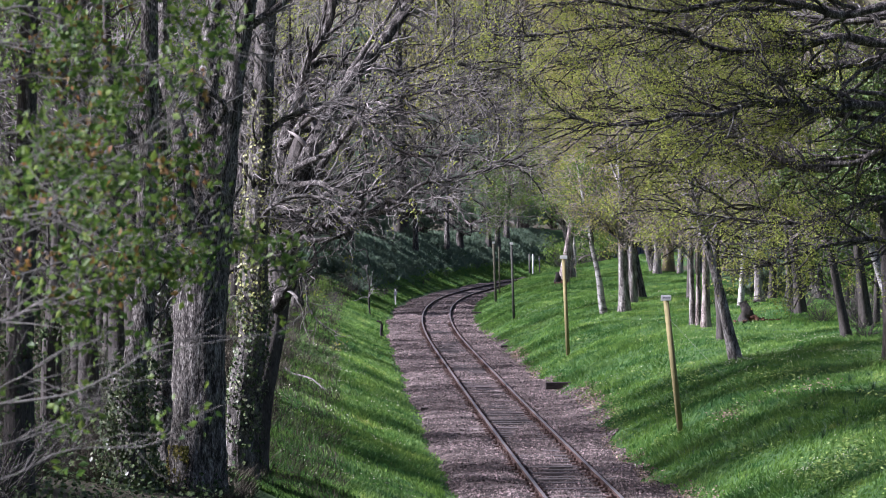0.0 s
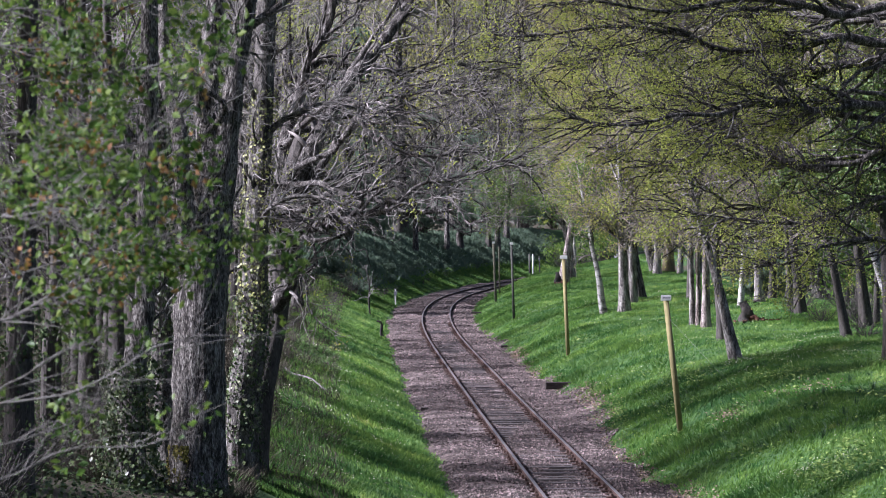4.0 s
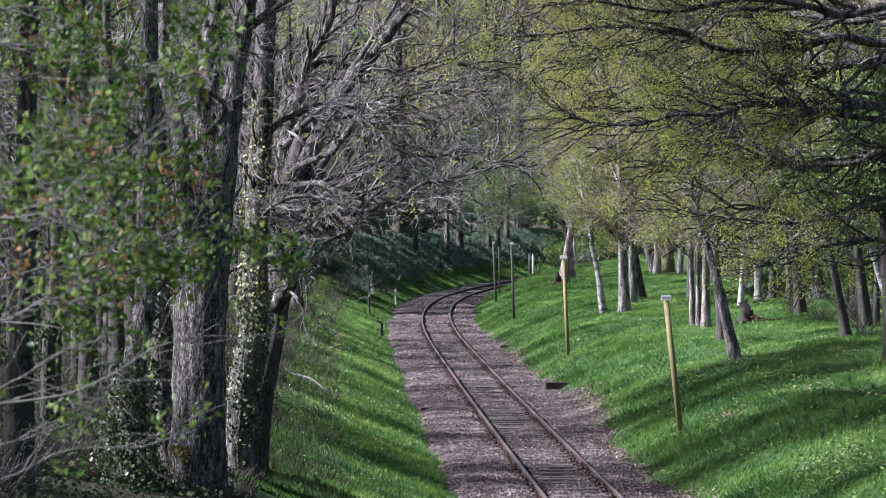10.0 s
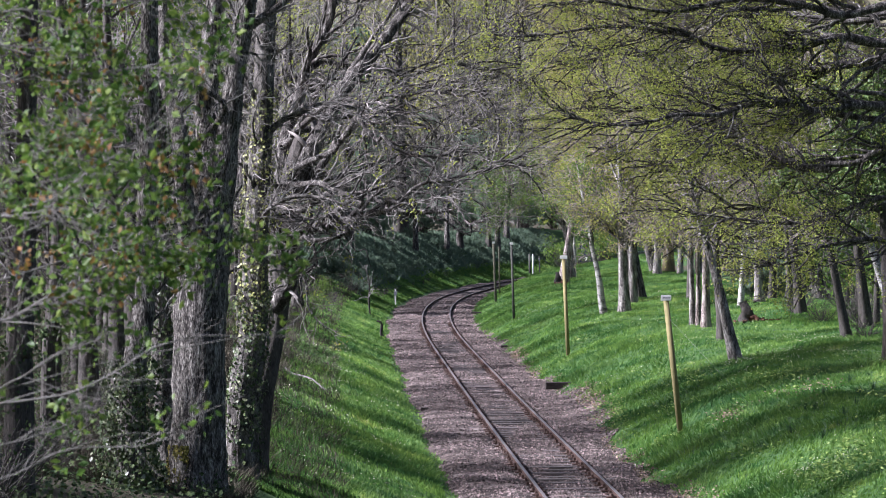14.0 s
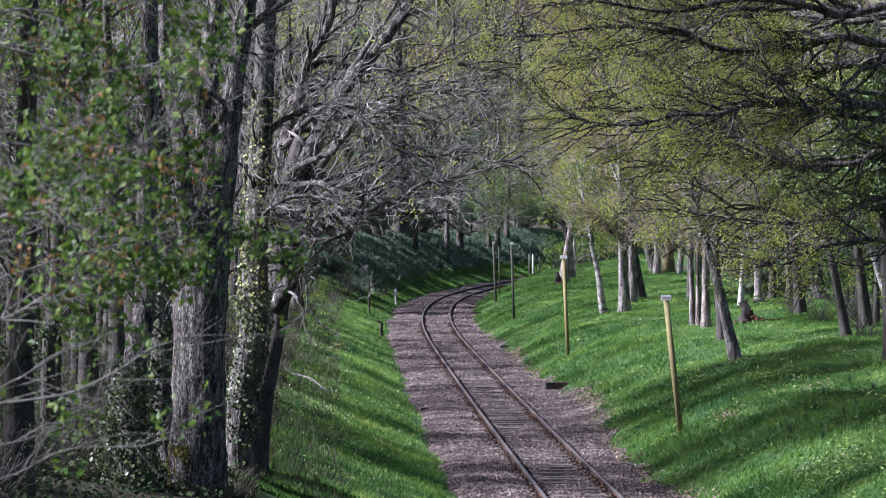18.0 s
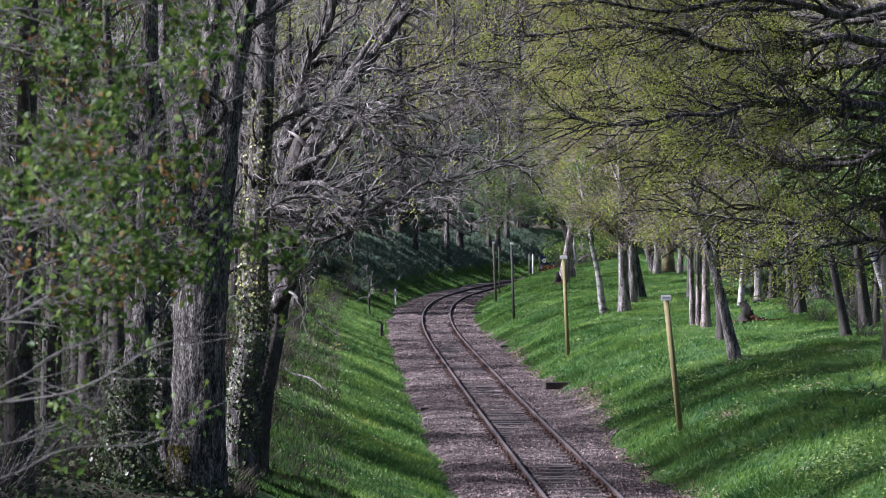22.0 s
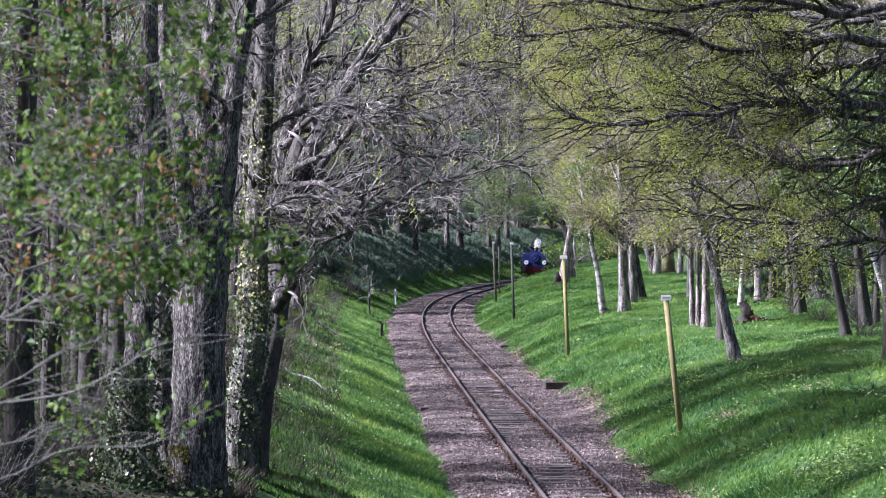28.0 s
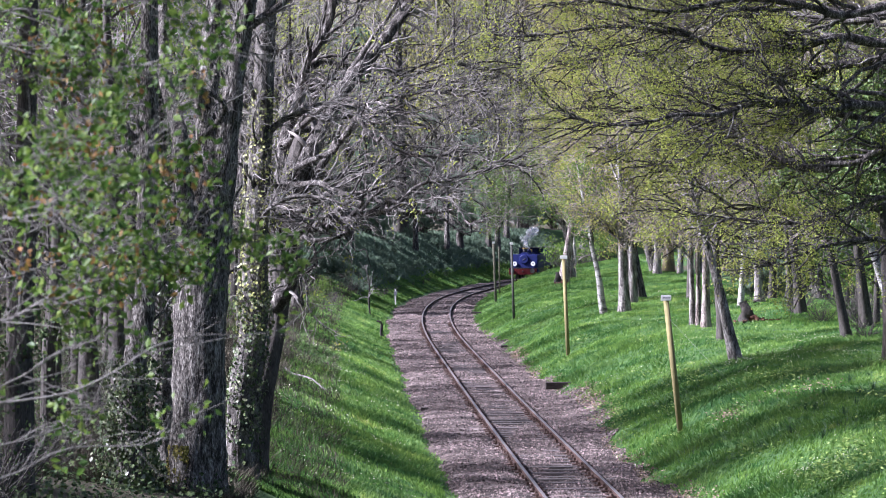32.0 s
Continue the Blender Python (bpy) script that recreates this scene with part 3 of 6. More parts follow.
def ivy_trunks():
    s = [stem([(-3.23, 45.00, 1.26), (-3.19, 45.00, 2.52), (-3.04, 45.00, 3.87), (-2.99, 45.00, 4.95), (-2.90, 45.00, 6.30), (-2.84, 45.00, 8.01), (-2.79, 45.00, 9.54), (-2.73, 45.00, 11.33)], .23, .12, 34, .25, .01)]
    l = [stem([(-2.90, 45.00, 6.57), (-2.55, 45.00, 7.07), (-2.01, 45.00, 7.29), (-1.31, 45.50, 7.26)], .06, .015, 16, 0, .02),
         stem([(-2.96, 45.00, 7.38), (-3.03, 44.70, 7.55), (-3.15, 44.50, 7.81)], .05, .02, 8, 0, .01),
         stem([(-3.02, 45.00, 5.45), (-2.53, 44.60, 5.81), (-1.90, 44.40, 5.85), (-1.27, 44.20, 5.63)], .05, .012, 16, 0, .02)]
    t = tree("ivy_clad_tree", "slim grey tree with pale ivy climbing its trunk", s, l, BARK_LICHEN, TWIG, None, 40, 1.6, 420, .7, 700, .35, thin=.004, rough=.12, ratio=.22)
    shade_crown(t, [stem([(-2.73, 45.00, 11.33), (-2.61, 46.00, 13.48), (-2.29, 47.00, 15.89)], .12, .05)], 14, 4.0, 5000)
    base = tuple(s[0][0][0, 0])
    ivy(t, base, *s[0], .26, .68, 2300, .05, LEAF_IVY_PALE)
    ivy(t, base, *s[0], .1, .36, 900, .06, LEAF_IVY_LIT)
    ivy(t, base, *s[0], .0, .34, 1300, .06, LEAF_IVY)
    s2 = [stem([(-4.44, 40.00, 1.38), (-4.42, 40.00, 2.38), (-4.35, 40.00, 3.42), (-4.23, 40.00, 4.46), (-4.17, 40.00, 6.22), (-4.17, 40.00, 9.26)], .2, .12, 26, .3, .01)]
    t2 = tree("ivy_clad_tree", "tree trunk smothered in dark ivy", s2, [], BARK_OLD, TWIG, None, 14, 1.2, 160, .6, 0, thin=.004, ratio=.15)
    base = tuple(s2[0][0][0, 0])
    ivy(t2, base, s2[0][0], s2[0][1] * 1.7, .0, .42, 3200, .06, LEAF_IVY)
    ivy(t2, base, s2[0][0], s2[0][1] * 1.85, .0, .42, 1700, .06, LEAF_IVY_LIT)


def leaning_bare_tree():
    """The bare tree arching over the track; limbs placed to fit the camera's view."""
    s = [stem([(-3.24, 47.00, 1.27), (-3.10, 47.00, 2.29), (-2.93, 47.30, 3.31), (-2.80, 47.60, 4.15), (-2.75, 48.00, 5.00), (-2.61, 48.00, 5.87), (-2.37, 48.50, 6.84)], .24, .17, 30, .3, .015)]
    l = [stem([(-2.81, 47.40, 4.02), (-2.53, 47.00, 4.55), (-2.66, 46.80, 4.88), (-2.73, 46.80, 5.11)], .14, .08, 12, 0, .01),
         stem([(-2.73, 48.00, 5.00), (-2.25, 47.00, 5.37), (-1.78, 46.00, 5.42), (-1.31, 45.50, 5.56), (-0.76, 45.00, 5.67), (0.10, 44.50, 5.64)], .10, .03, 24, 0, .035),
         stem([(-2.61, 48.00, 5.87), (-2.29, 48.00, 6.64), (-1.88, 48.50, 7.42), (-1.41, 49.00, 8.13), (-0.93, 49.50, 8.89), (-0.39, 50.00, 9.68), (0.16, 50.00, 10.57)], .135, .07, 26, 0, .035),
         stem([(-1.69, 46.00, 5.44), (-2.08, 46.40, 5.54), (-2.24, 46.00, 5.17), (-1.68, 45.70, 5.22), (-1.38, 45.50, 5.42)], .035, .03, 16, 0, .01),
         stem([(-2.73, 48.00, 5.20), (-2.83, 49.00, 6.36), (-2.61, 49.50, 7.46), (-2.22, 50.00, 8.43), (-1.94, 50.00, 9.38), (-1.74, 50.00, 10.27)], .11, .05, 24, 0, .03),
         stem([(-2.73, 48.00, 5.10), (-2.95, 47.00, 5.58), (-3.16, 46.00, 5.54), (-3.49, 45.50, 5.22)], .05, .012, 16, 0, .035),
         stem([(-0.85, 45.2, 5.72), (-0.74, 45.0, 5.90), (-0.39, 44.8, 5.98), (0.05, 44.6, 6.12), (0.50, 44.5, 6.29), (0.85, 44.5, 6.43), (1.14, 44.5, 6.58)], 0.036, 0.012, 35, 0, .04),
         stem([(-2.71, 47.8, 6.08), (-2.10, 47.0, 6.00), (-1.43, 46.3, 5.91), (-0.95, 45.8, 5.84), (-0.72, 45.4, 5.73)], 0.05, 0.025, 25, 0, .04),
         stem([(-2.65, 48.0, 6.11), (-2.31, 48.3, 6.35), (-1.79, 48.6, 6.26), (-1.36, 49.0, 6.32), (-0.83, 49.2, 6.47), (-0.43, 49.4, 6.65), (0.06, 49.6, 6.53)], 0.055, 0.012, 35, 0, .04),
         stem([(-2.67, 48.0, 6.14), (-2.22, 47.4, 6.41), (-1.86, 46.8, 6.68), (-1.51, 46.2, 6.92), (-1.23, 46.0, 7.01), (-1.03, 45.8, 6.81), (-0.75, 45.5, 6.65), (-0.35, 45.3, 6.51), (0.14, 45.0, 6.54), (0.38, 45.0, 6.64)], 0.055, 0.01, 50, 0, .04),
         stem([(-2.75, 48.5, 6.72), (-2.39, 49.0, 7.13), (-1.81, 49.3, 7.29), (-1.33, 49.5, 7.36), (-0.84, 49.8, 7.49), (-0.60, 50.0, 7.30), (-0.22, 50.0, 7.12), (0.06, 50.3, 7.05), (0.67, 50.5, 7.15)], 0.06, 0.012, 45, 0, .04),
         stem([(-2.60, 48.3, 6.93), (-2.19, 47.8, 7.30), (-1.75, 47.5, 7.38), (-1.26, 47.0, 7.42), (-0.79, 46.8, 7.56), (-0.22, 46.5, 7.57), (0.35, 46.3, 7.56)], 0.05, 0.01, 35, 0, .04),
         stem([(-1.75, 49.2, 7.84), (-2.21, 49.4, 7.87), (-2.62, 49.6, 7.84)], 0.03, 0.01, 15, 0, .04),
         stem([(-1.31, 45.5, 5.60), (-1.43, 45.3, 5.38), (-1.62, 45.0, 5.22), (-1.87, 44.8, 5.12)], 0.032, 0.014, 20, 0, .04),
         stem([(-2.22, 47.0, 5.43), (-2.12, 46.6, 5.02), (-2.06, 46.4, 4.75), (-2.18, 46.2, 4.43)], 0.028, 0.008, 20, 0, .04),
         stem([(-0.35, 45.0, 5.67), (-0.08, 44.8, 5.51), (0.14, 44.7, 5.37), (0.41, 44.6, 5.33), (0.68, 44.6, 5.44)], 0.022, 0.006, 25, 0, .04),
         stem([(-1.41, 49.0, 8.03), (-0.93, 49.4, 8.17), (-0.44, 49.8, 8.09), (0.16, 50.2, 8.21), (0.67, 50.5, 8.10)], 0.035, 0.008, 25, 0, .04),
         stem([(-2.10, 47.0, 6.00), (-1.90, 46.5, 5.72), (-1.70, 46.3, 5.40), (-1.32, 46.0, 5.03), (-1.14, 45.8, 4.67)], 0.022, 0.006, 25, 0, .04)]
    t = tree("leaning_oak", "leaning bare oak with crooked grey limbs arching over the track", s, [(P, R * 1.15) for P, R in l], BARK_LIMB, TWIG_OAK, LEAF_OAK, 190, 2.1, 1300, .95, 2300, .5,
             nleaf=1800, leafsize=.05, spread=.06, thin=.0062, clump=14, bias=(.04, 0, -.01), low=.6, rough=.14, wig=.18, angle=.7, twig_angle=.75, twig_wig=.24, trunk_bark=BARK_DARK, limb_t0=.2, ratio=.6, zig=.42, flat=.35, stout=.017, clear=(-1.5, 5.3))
    # leafy crown out of view over a bare oak, added for shade
    shade_crown(t, [stem([(0.16, 50.00, 10.57), (0.98, 51.00, 12.30), (1.83, 52.00, 13.88), (2.43, 54.00, 15.70)], .09, .04), stem([(-1.74, 50.00, 10.27), (-1.38, 51.50, 12.57), (-0.91, 54.00, 15.06)], .08, .04),
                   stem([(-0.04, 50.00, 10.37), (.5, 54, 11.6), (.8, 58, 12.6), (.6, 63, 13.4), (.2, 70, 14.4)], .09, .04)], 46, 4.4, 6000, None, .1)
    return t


def right_overhang():
    """The oak by the bridge, whose limbs reach in, fitted to the camera's view."""
    s = [stem([(11.2, 55, 2.0), (11.0, 55, 5.0), (10.9, 55, 8.5), (10.6, 55, 12)], .42, .2, 24, .3, .02)]
    l = [stem([(10.07, 55.0, 9.09), (8.55, 54.6, 8.87), (7.78, 54.4, 8.95), (7.10, 54.2, 8.83), (6.43, 54.0, 8.75), (5.54, 53.7, 8.69), (4.43, 53.3, 8.96), (3.35, 53.0, 9.07), (2.27, 52.6, 8.98), (1.53, 52.3, 8.90)], 0.11, 0.012, 40, 0, .035),
         stem([(10.07, 55.0, 8.98), (8.62, 55.0, 8.63), (7.65, 55.0, 8.48), (7.21, 55.0, 8.30), (6.66, 55.0, 8.37), (6.13, 55.2, 8.16), (5.49, 55.4, 8.22), (5.01, 55.6, 8.11)], 0.12, 0.03, 32, 0, .035),
         stem([(10.07, 55.0, 7.78), (8.46, 54.0, 7.63), (7.67, 53.6, 7.66), (6.97, 53.2, 7.53), (6.39, 52.8, 7.63), (5.72, 52.4, 7.67), (5.05, 52.0, 7.49), (4.29, 51.6, 7.37), (3.54, 51.2, 7.21), (2.71, 51.0, 7.26), (2.09, 50.8, 7.37)], 0.1, 0.008, 44, 0, .035),
         stem([(7.54, 55.0, 6.46), (6.82, 55.4, 6.60), (6.20, 55.8, 6.97), (5.80, 56.2, 7.32), (5.37, 56.4, 7.65), (4.88, 56.7, 8.07), (4.28, 57.0, 8.56), (4.05, 57.2, 8.98)], 0.085, 0.02, 32, 0, .035),
         stem([(10.07, 55.0, 7.12), (8.70, 55.5, 6.86), (8.21, 55.8, 6.64), (7.68, 56.0, 6.52), (7.16, 56.3, 6.48), (6.84, 56.5, 6.55), (6.31, 56.8, 6.83), (5.77, 57.0, 7.06), (5.22, 57.3, 7.18), (4.72, 57.5, 7.19)], 0.085, 0.012, 40, 0, .035),
         stem([(8.46, 54.0, 7.37), (7.54, 54.2, 7.50), (7.15, 54.5, 7.47), (6.53, 54.8, 7.37), (5.78, 55.0, 7.16), (5.14, 55.2, 7.03), (4.39, 55.4, 7.17)], 0.06, 0.012, 28, 0, .035),
         stem([(7.19, 56.5, 5.46), (6.51, 57.0, 5.68), (5.91, 57.3, 5.75), (5.37, 57.6, 6.04), (4.99, 57.9, 6.39), (4.32, 58.2, 6.69)], 0.045, 0.01, 24, 0, .035),
         stem([(10.07, 55.0, 6.13), (8.56, 54.6, 5.91), (7.67, 54.3, 5.66), (6.99, 54.1, 5.51), (6.33, 54.0, 5.41), (5.55, 53.8, 5.47), (4.78, 53.6, 5.62), (4.29, 53.5, 5.75)], 0.055, 0.008, 32, 0, .035),
         stem([(10.08, 55.0, 4.92), (8.47, 54.0, 5.06), (7.45, 53.5, 4.98), (6.87, 53.2, 4.90), (6.42, 53.0, 4.71), (5.89, 53.0, 4.65)], 0.06, 0.012, 24, 0, .035),
         stem([(10.06, 55.0, 9.86), (8.69, 55.5, 9.46), (7.56, 56.0, 9.40), (6.70, 56.3, 9.57), (5.83, 56.6, 9.51), (4.74, 57.0, 9.65)], 0.11, 0.02, 24, 0, .035),
         stem([(8.46, 54.0, 9.57), (7.47, 53.7, 9.44), (6.57, 53.4, 9.58), (5.46, 53.0, 9.65), (4.16, 52.6, 9.38), (2.88, 52.2, 9.46), (1.72, 52.0, 9.32)], 0.09, 0.01, 28, 0, .035),
         stem([(6.66, 55.0, 8.37), (6.17, 55.0, 7.94), (5.69, 55.2, 7.67), (4.88, 55.4, 8.01), (4.07, 55.6, 8.13)], 0.04, 0.008, 20, 0, .035),
         stem([(7.10, 54.2, 8.83), (6.70, 54.4, 8.30), (7.16, 54.6, 7.87), (6.69, 54.8, 7.38)], 0.03, 0.012, 16, 0, .035),
         stem([(5.80, 56.2, 7.32), (5.15, 56.5, 7.38), (4.50, 56.8, 7.73), (3.71, 57.0, 7.86), (2.93, 57.2, 8.21)], 0.035, 0.008, 20, 0, .035),
         stem([(5.37, 56.4, 7.65), (4.69, 56.4, 8.39), (4.12, 56.4, 8.73), (3.45, 56.4, 8.79), (2.67, 56.6, 8.63)], 0.03, 0.008, 20, 0, .035)]
    return tree("overhanging_oak", "oak with dark spreading limbs and young yellow-green leaves", s, l, BARK_LIMB, TWIG_DARK, LEAF_OAK, 360, 2.3, 1900, .95, 2600, .42,
                nleaf=40000, leafsize=.046, spread=.10, thin=.0058, tuft=26, twig_wig=.24, bias=(-.09, 0, -.012), low=.8, wig=.2, angle=.5, twig_angle=.6, limb_t0=.06, ratio=.55, zig=.55, flat=.15, stout=.017)


def shade_trees():
    """Trees added to shade the near banks and wood; the nearest five are unseen."""
    for x, y, h, lean in [(-7.4, 57, 13, .8), (-8.5, 61, 13, 1.6), (-8.2, 69, 14, .8), (-9.4, 73, 13.5, .6), (-8.8, 77, 14.5, .8), (-12.5, 35, 11, 0), (-10.5, 31, 11, 0), (-12, 37, 11, 0), (-13.5, 27, 13.5, 0), (-13.5, 34, 13.5, 0)]:
        z = float(ground_z(x, y))
        s = stem([(x, y, z - .15), (x + .1 * lean, y, z + .3 * h), (x + .3 * lean, y + .2, z + .65 * h), (x + lean, y + .4, z + h)], .13, .05, 24, .25, .01)
        l = [(p[None], q[None]) for p, q in zip(*sprout([s], 5, .3, .7, 2.4, .9, 9, .2, (0, 0, .03), .45, .25, .012))]
        t = tree("woodland_tree", "tall leafy tree added to the wood to cast shade", [s], l, BARK_DARK, TWIG_DARK, LEAF_GREEN, 40, 2.2, 320, .9, 400, .4, thin=.005, ratio=.3, group="woodland trees",
                 nleaf=6500 if y > 50 else 0, leafsize=.1, spread=.3, tuft=20)
        tops = [(s[0][:, 14:], s[1][:, 14:] + .03)]
        shade_crown(t, tops, 26, 3.6, 9000, None, .11)
        # ivy added to darken trunks that stand in the sun
        ivy(t, (x, y, z - .15), s[0], s[1] * 1.25, .0, .5, 1100, .06, LEAF_IVY)


def edge_trunks():
    """Dark trunks near the bridge with ivy at their feet."""
    for x, y, r0, lean in [(-5.44, 36, .17, .11), (-6.02, 43, .10, .17)]:
        z = float(ground_z(x, y)) - .15
        s = stem([(x, y, z), (x + .1 * lean, y, z + 1.8), (x + .6 * lean, y, 4.0), (x + lean, y, 5.6), (x + 1.4 * lean, y, 7.6), (x + lean, y, 9.4)], r0, r0 * .55, 24, .3, .012)
        t = tree("ivy_clad_tree", "dark slender trunk with some ivy at the wood's edge", [s], [], BARK_DARK, TWIG_DARK, None, 14, 1.2, 120, .6, 120, .3, thin=.004, ratio=.2, rough=.12, group="ivy trunks")
        ivy(t, tuple(s[0][0, 0]), s[0], s[1] * 1.2, .0, .5, 500, .055, LEAF_IVY)


big_left_tree()
edge_trunks()
shade_trees()
ivy_trunks()
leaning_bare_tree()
right_overhang()

# ---------------------------------------------------------------- the hawthorn in front, with boughs that sway
SWAYING = []


def front_hawthorn():
    base = (-4.6, 16.0, float(ground_z(-4.6, 16.0)))
    t = thing("hawthorn", base, "hawthorn in fresh green leaf with thin pale twigs", "tree")
    s = stem([base, (-4.6, 16, 4), (-4.4, 16, 6), (-4.5, 16, 9)], .12, .06, 16, .2, .01)
    part("trunk", tubes("trunk", [(*s, 10)], base), BARK_DARK, t)
    rows = [([(-4.56, 16.00, 4.25), (-3.15, 16.00, 4.42), (-2.51, 16.00, 4.60), (-2.32, 16.00, 4.75), (-2.03, 16.00, 4.87), (-1.87, 16.00, 4.99)], .014, 60, 0),
            ([(-4.28, 15.00, 4.39), (-2.95, 15.00, 4.50), (-2.32, 15.00, 4.61), (-1.99, 15.00, 4.69), (-1.75, 15.00, 4.77), (-1.51, 15.00, 4.89), (-1.27, 15.00, 4.96), (-1.00, 15.00, 4.96)], .014, 25, 0),
            ([(-4.42, 15.50, 4.60), (-3.05, 15.50, 4.79), (-2.43, 15.50, 5.02), (-2.21, 15.50, 5.13), (-2.00, 15.50, 5.22), (-1.72, 15.50, 5.31)], .014, 420, 1),
            ([(-4.27, 15.00, 5.29), (-2.95, 15.00, 5.41), (-2.35, 15.00, 5.59), (-2.14, 15.00, 5.65), (-1.93, 15.00, 5.77), (-1.63, 15.00, 5.98), (-1.33, 15.00, 6.12)], .013, 240, 1),
            ([(-4.84, 17.00, 5.19), (-3.35, 17.00, 5.36), (-2.67, 17.00, 5.46), (-2.33, 17.00, 5.53), (-2.02, 17.00, 5.49), (-1.68, 17.00, 5.39)], .012, 460, 2),
            ([(-4.55, 16.00, 6.42), (-3.15, 16.00, 6.65), (-2.51, 16.00, 6.74), (-2.15, 16.00, 6.77), (-1.74, 16.00, 6.83), (-1.45, 16.00, 6.87)], .013, 460, 1),
            ([(-4.84, 17.00, 6.00), (-3.34, 17.00, 6.24), (-2.66, 17.00, 6.37), (-2.26, 17.00, 6.43), (-1.78, 17.00, 6.51), (-1.30, 17.00, 6.58), (-0.76, 17.00, 6.44)], .012, 330, 3),
            ([(-4.28, 15.00, 3.85), (-2.96, 15.00, 4.03), (-2.35, 15.00, 4.18), (-2.05, 15.00, 4.32), (-1.60, 15.00, 4.36), (-1.36, 15.00, 4.48), (-1.03, 15.00, 4.65)], .010, 30, 0),
            ([(-4.70, 16.50, 4.80), (-3.25, 16.50, 5.00), (-2.59, 16.50, 5.20), (-2.19, 16.50, 5.35), (-1.73, 16.50, 5.46), (-1.33, 16.50, 5.53), (-1.12, 16.50, 5.41)], .011, 330, 3),
            ([(-4.56, 16.00, 5.75), (-3.15, 16.00, 5.91), (-2.51, 16.00, 5.99), (-2.16, 16.00, 6.06), (-1.87, 16.00, 5.88), (-1.68, 16.00, 5.79)], .012, 460, 2),
            ([(-4.13, 14.50, 5.48), (-2.85, 14.50, 5.71), (-2.27, 14.50, 5.77), (-2.10, 14.50, 5.86), (-1.95, 14.50, 5.97)], .012, 330, 2),
            ([(-4.56, 16.00, 3.93), (-3.15, 16.00, 4.15), (-2.51, 16.00, 4.25), (-2.25, 16.00, 4.34), (-2.00, 16.00, 4.50), (-1.87, 16.00, 4.76)], .010, 40, 0),
            ([(-4.84, 17.00, 6.68), (-3.34, 17.00, 6.95), (-2.66, 17.00, 6.61), (-2.46, 17.00, 6.51), (-2.15, 17.00, 6.24)], .012, 420, 1),
            ([(-4.56, 16.00, 4.30), (-3.10, 16.00, 4.48), (-2.00, 16.00, 4.72), (-1.15, 16.00, 4.90), (-0.85, 16.00, 5.00), (-0.58, 16.00, 5.13)], .008, 16, 4)]
    for pts, r, nl, style in rows:
        Pm, R = stem(pts, r * (.55 if nl < 100 else .8), r * .2, 26, 0, .014)
        o = Pm[0, 0]
        b1 = sprout([(Pm, R)], 18 if nl > 100 else 5, .3, .98, .75, .7, 7, .10, (.05, 0, .03), .6, .35, .0022, .12)
        b2 = sprout([b1, (Pm, R)], 80 if nl > 100 else 20, .25, 1, .34, .8, 5, .14, (.02, 0, .02), .6, .5, .0016, .2)
        bough = part("bough", tubes("bough", [(Pm, R, 7), (*b1, 5), (*b2, 4)], o), TWIG_PALE, t)
        bough.location = Vector(o) - Vector(base)
        part("foliage", leaf_mesh("foliage", b2[0], int(nl * 1.15), .054, .055, o, t0=.1, tuft=8), LEAF_FRONT, bough, kind="stuff")
        if style in (1, 2):
            part("foliage", leaf_mesh("foliage", b2[0], 80, .042, .05, o, t0=.1, tuft=9), LEAF_RUST, bough, "rusty young leaves", "stuff")
        SWAYING.append((bough, len(SWAYING), .12 if nl < 100 else .4))
    # unseen crown added to shade the hawthorn
    shade_crown(t, [stem([(-4.5, 16, 8.6), (-6, 15.5, 10), (-8, 15, 11)], .06, .03)], 16, 3.0, 2600, LEAF_FRONT)


front_hawthorn()

# ---------------------------------------------------------------- trees on the right bank
OAK = dict(boughs=90, boughlen=2.2, twigs=900, twiglen=.9, fine=1500, finelen=.5, thin=.007, bias=(0, 0, -.03))


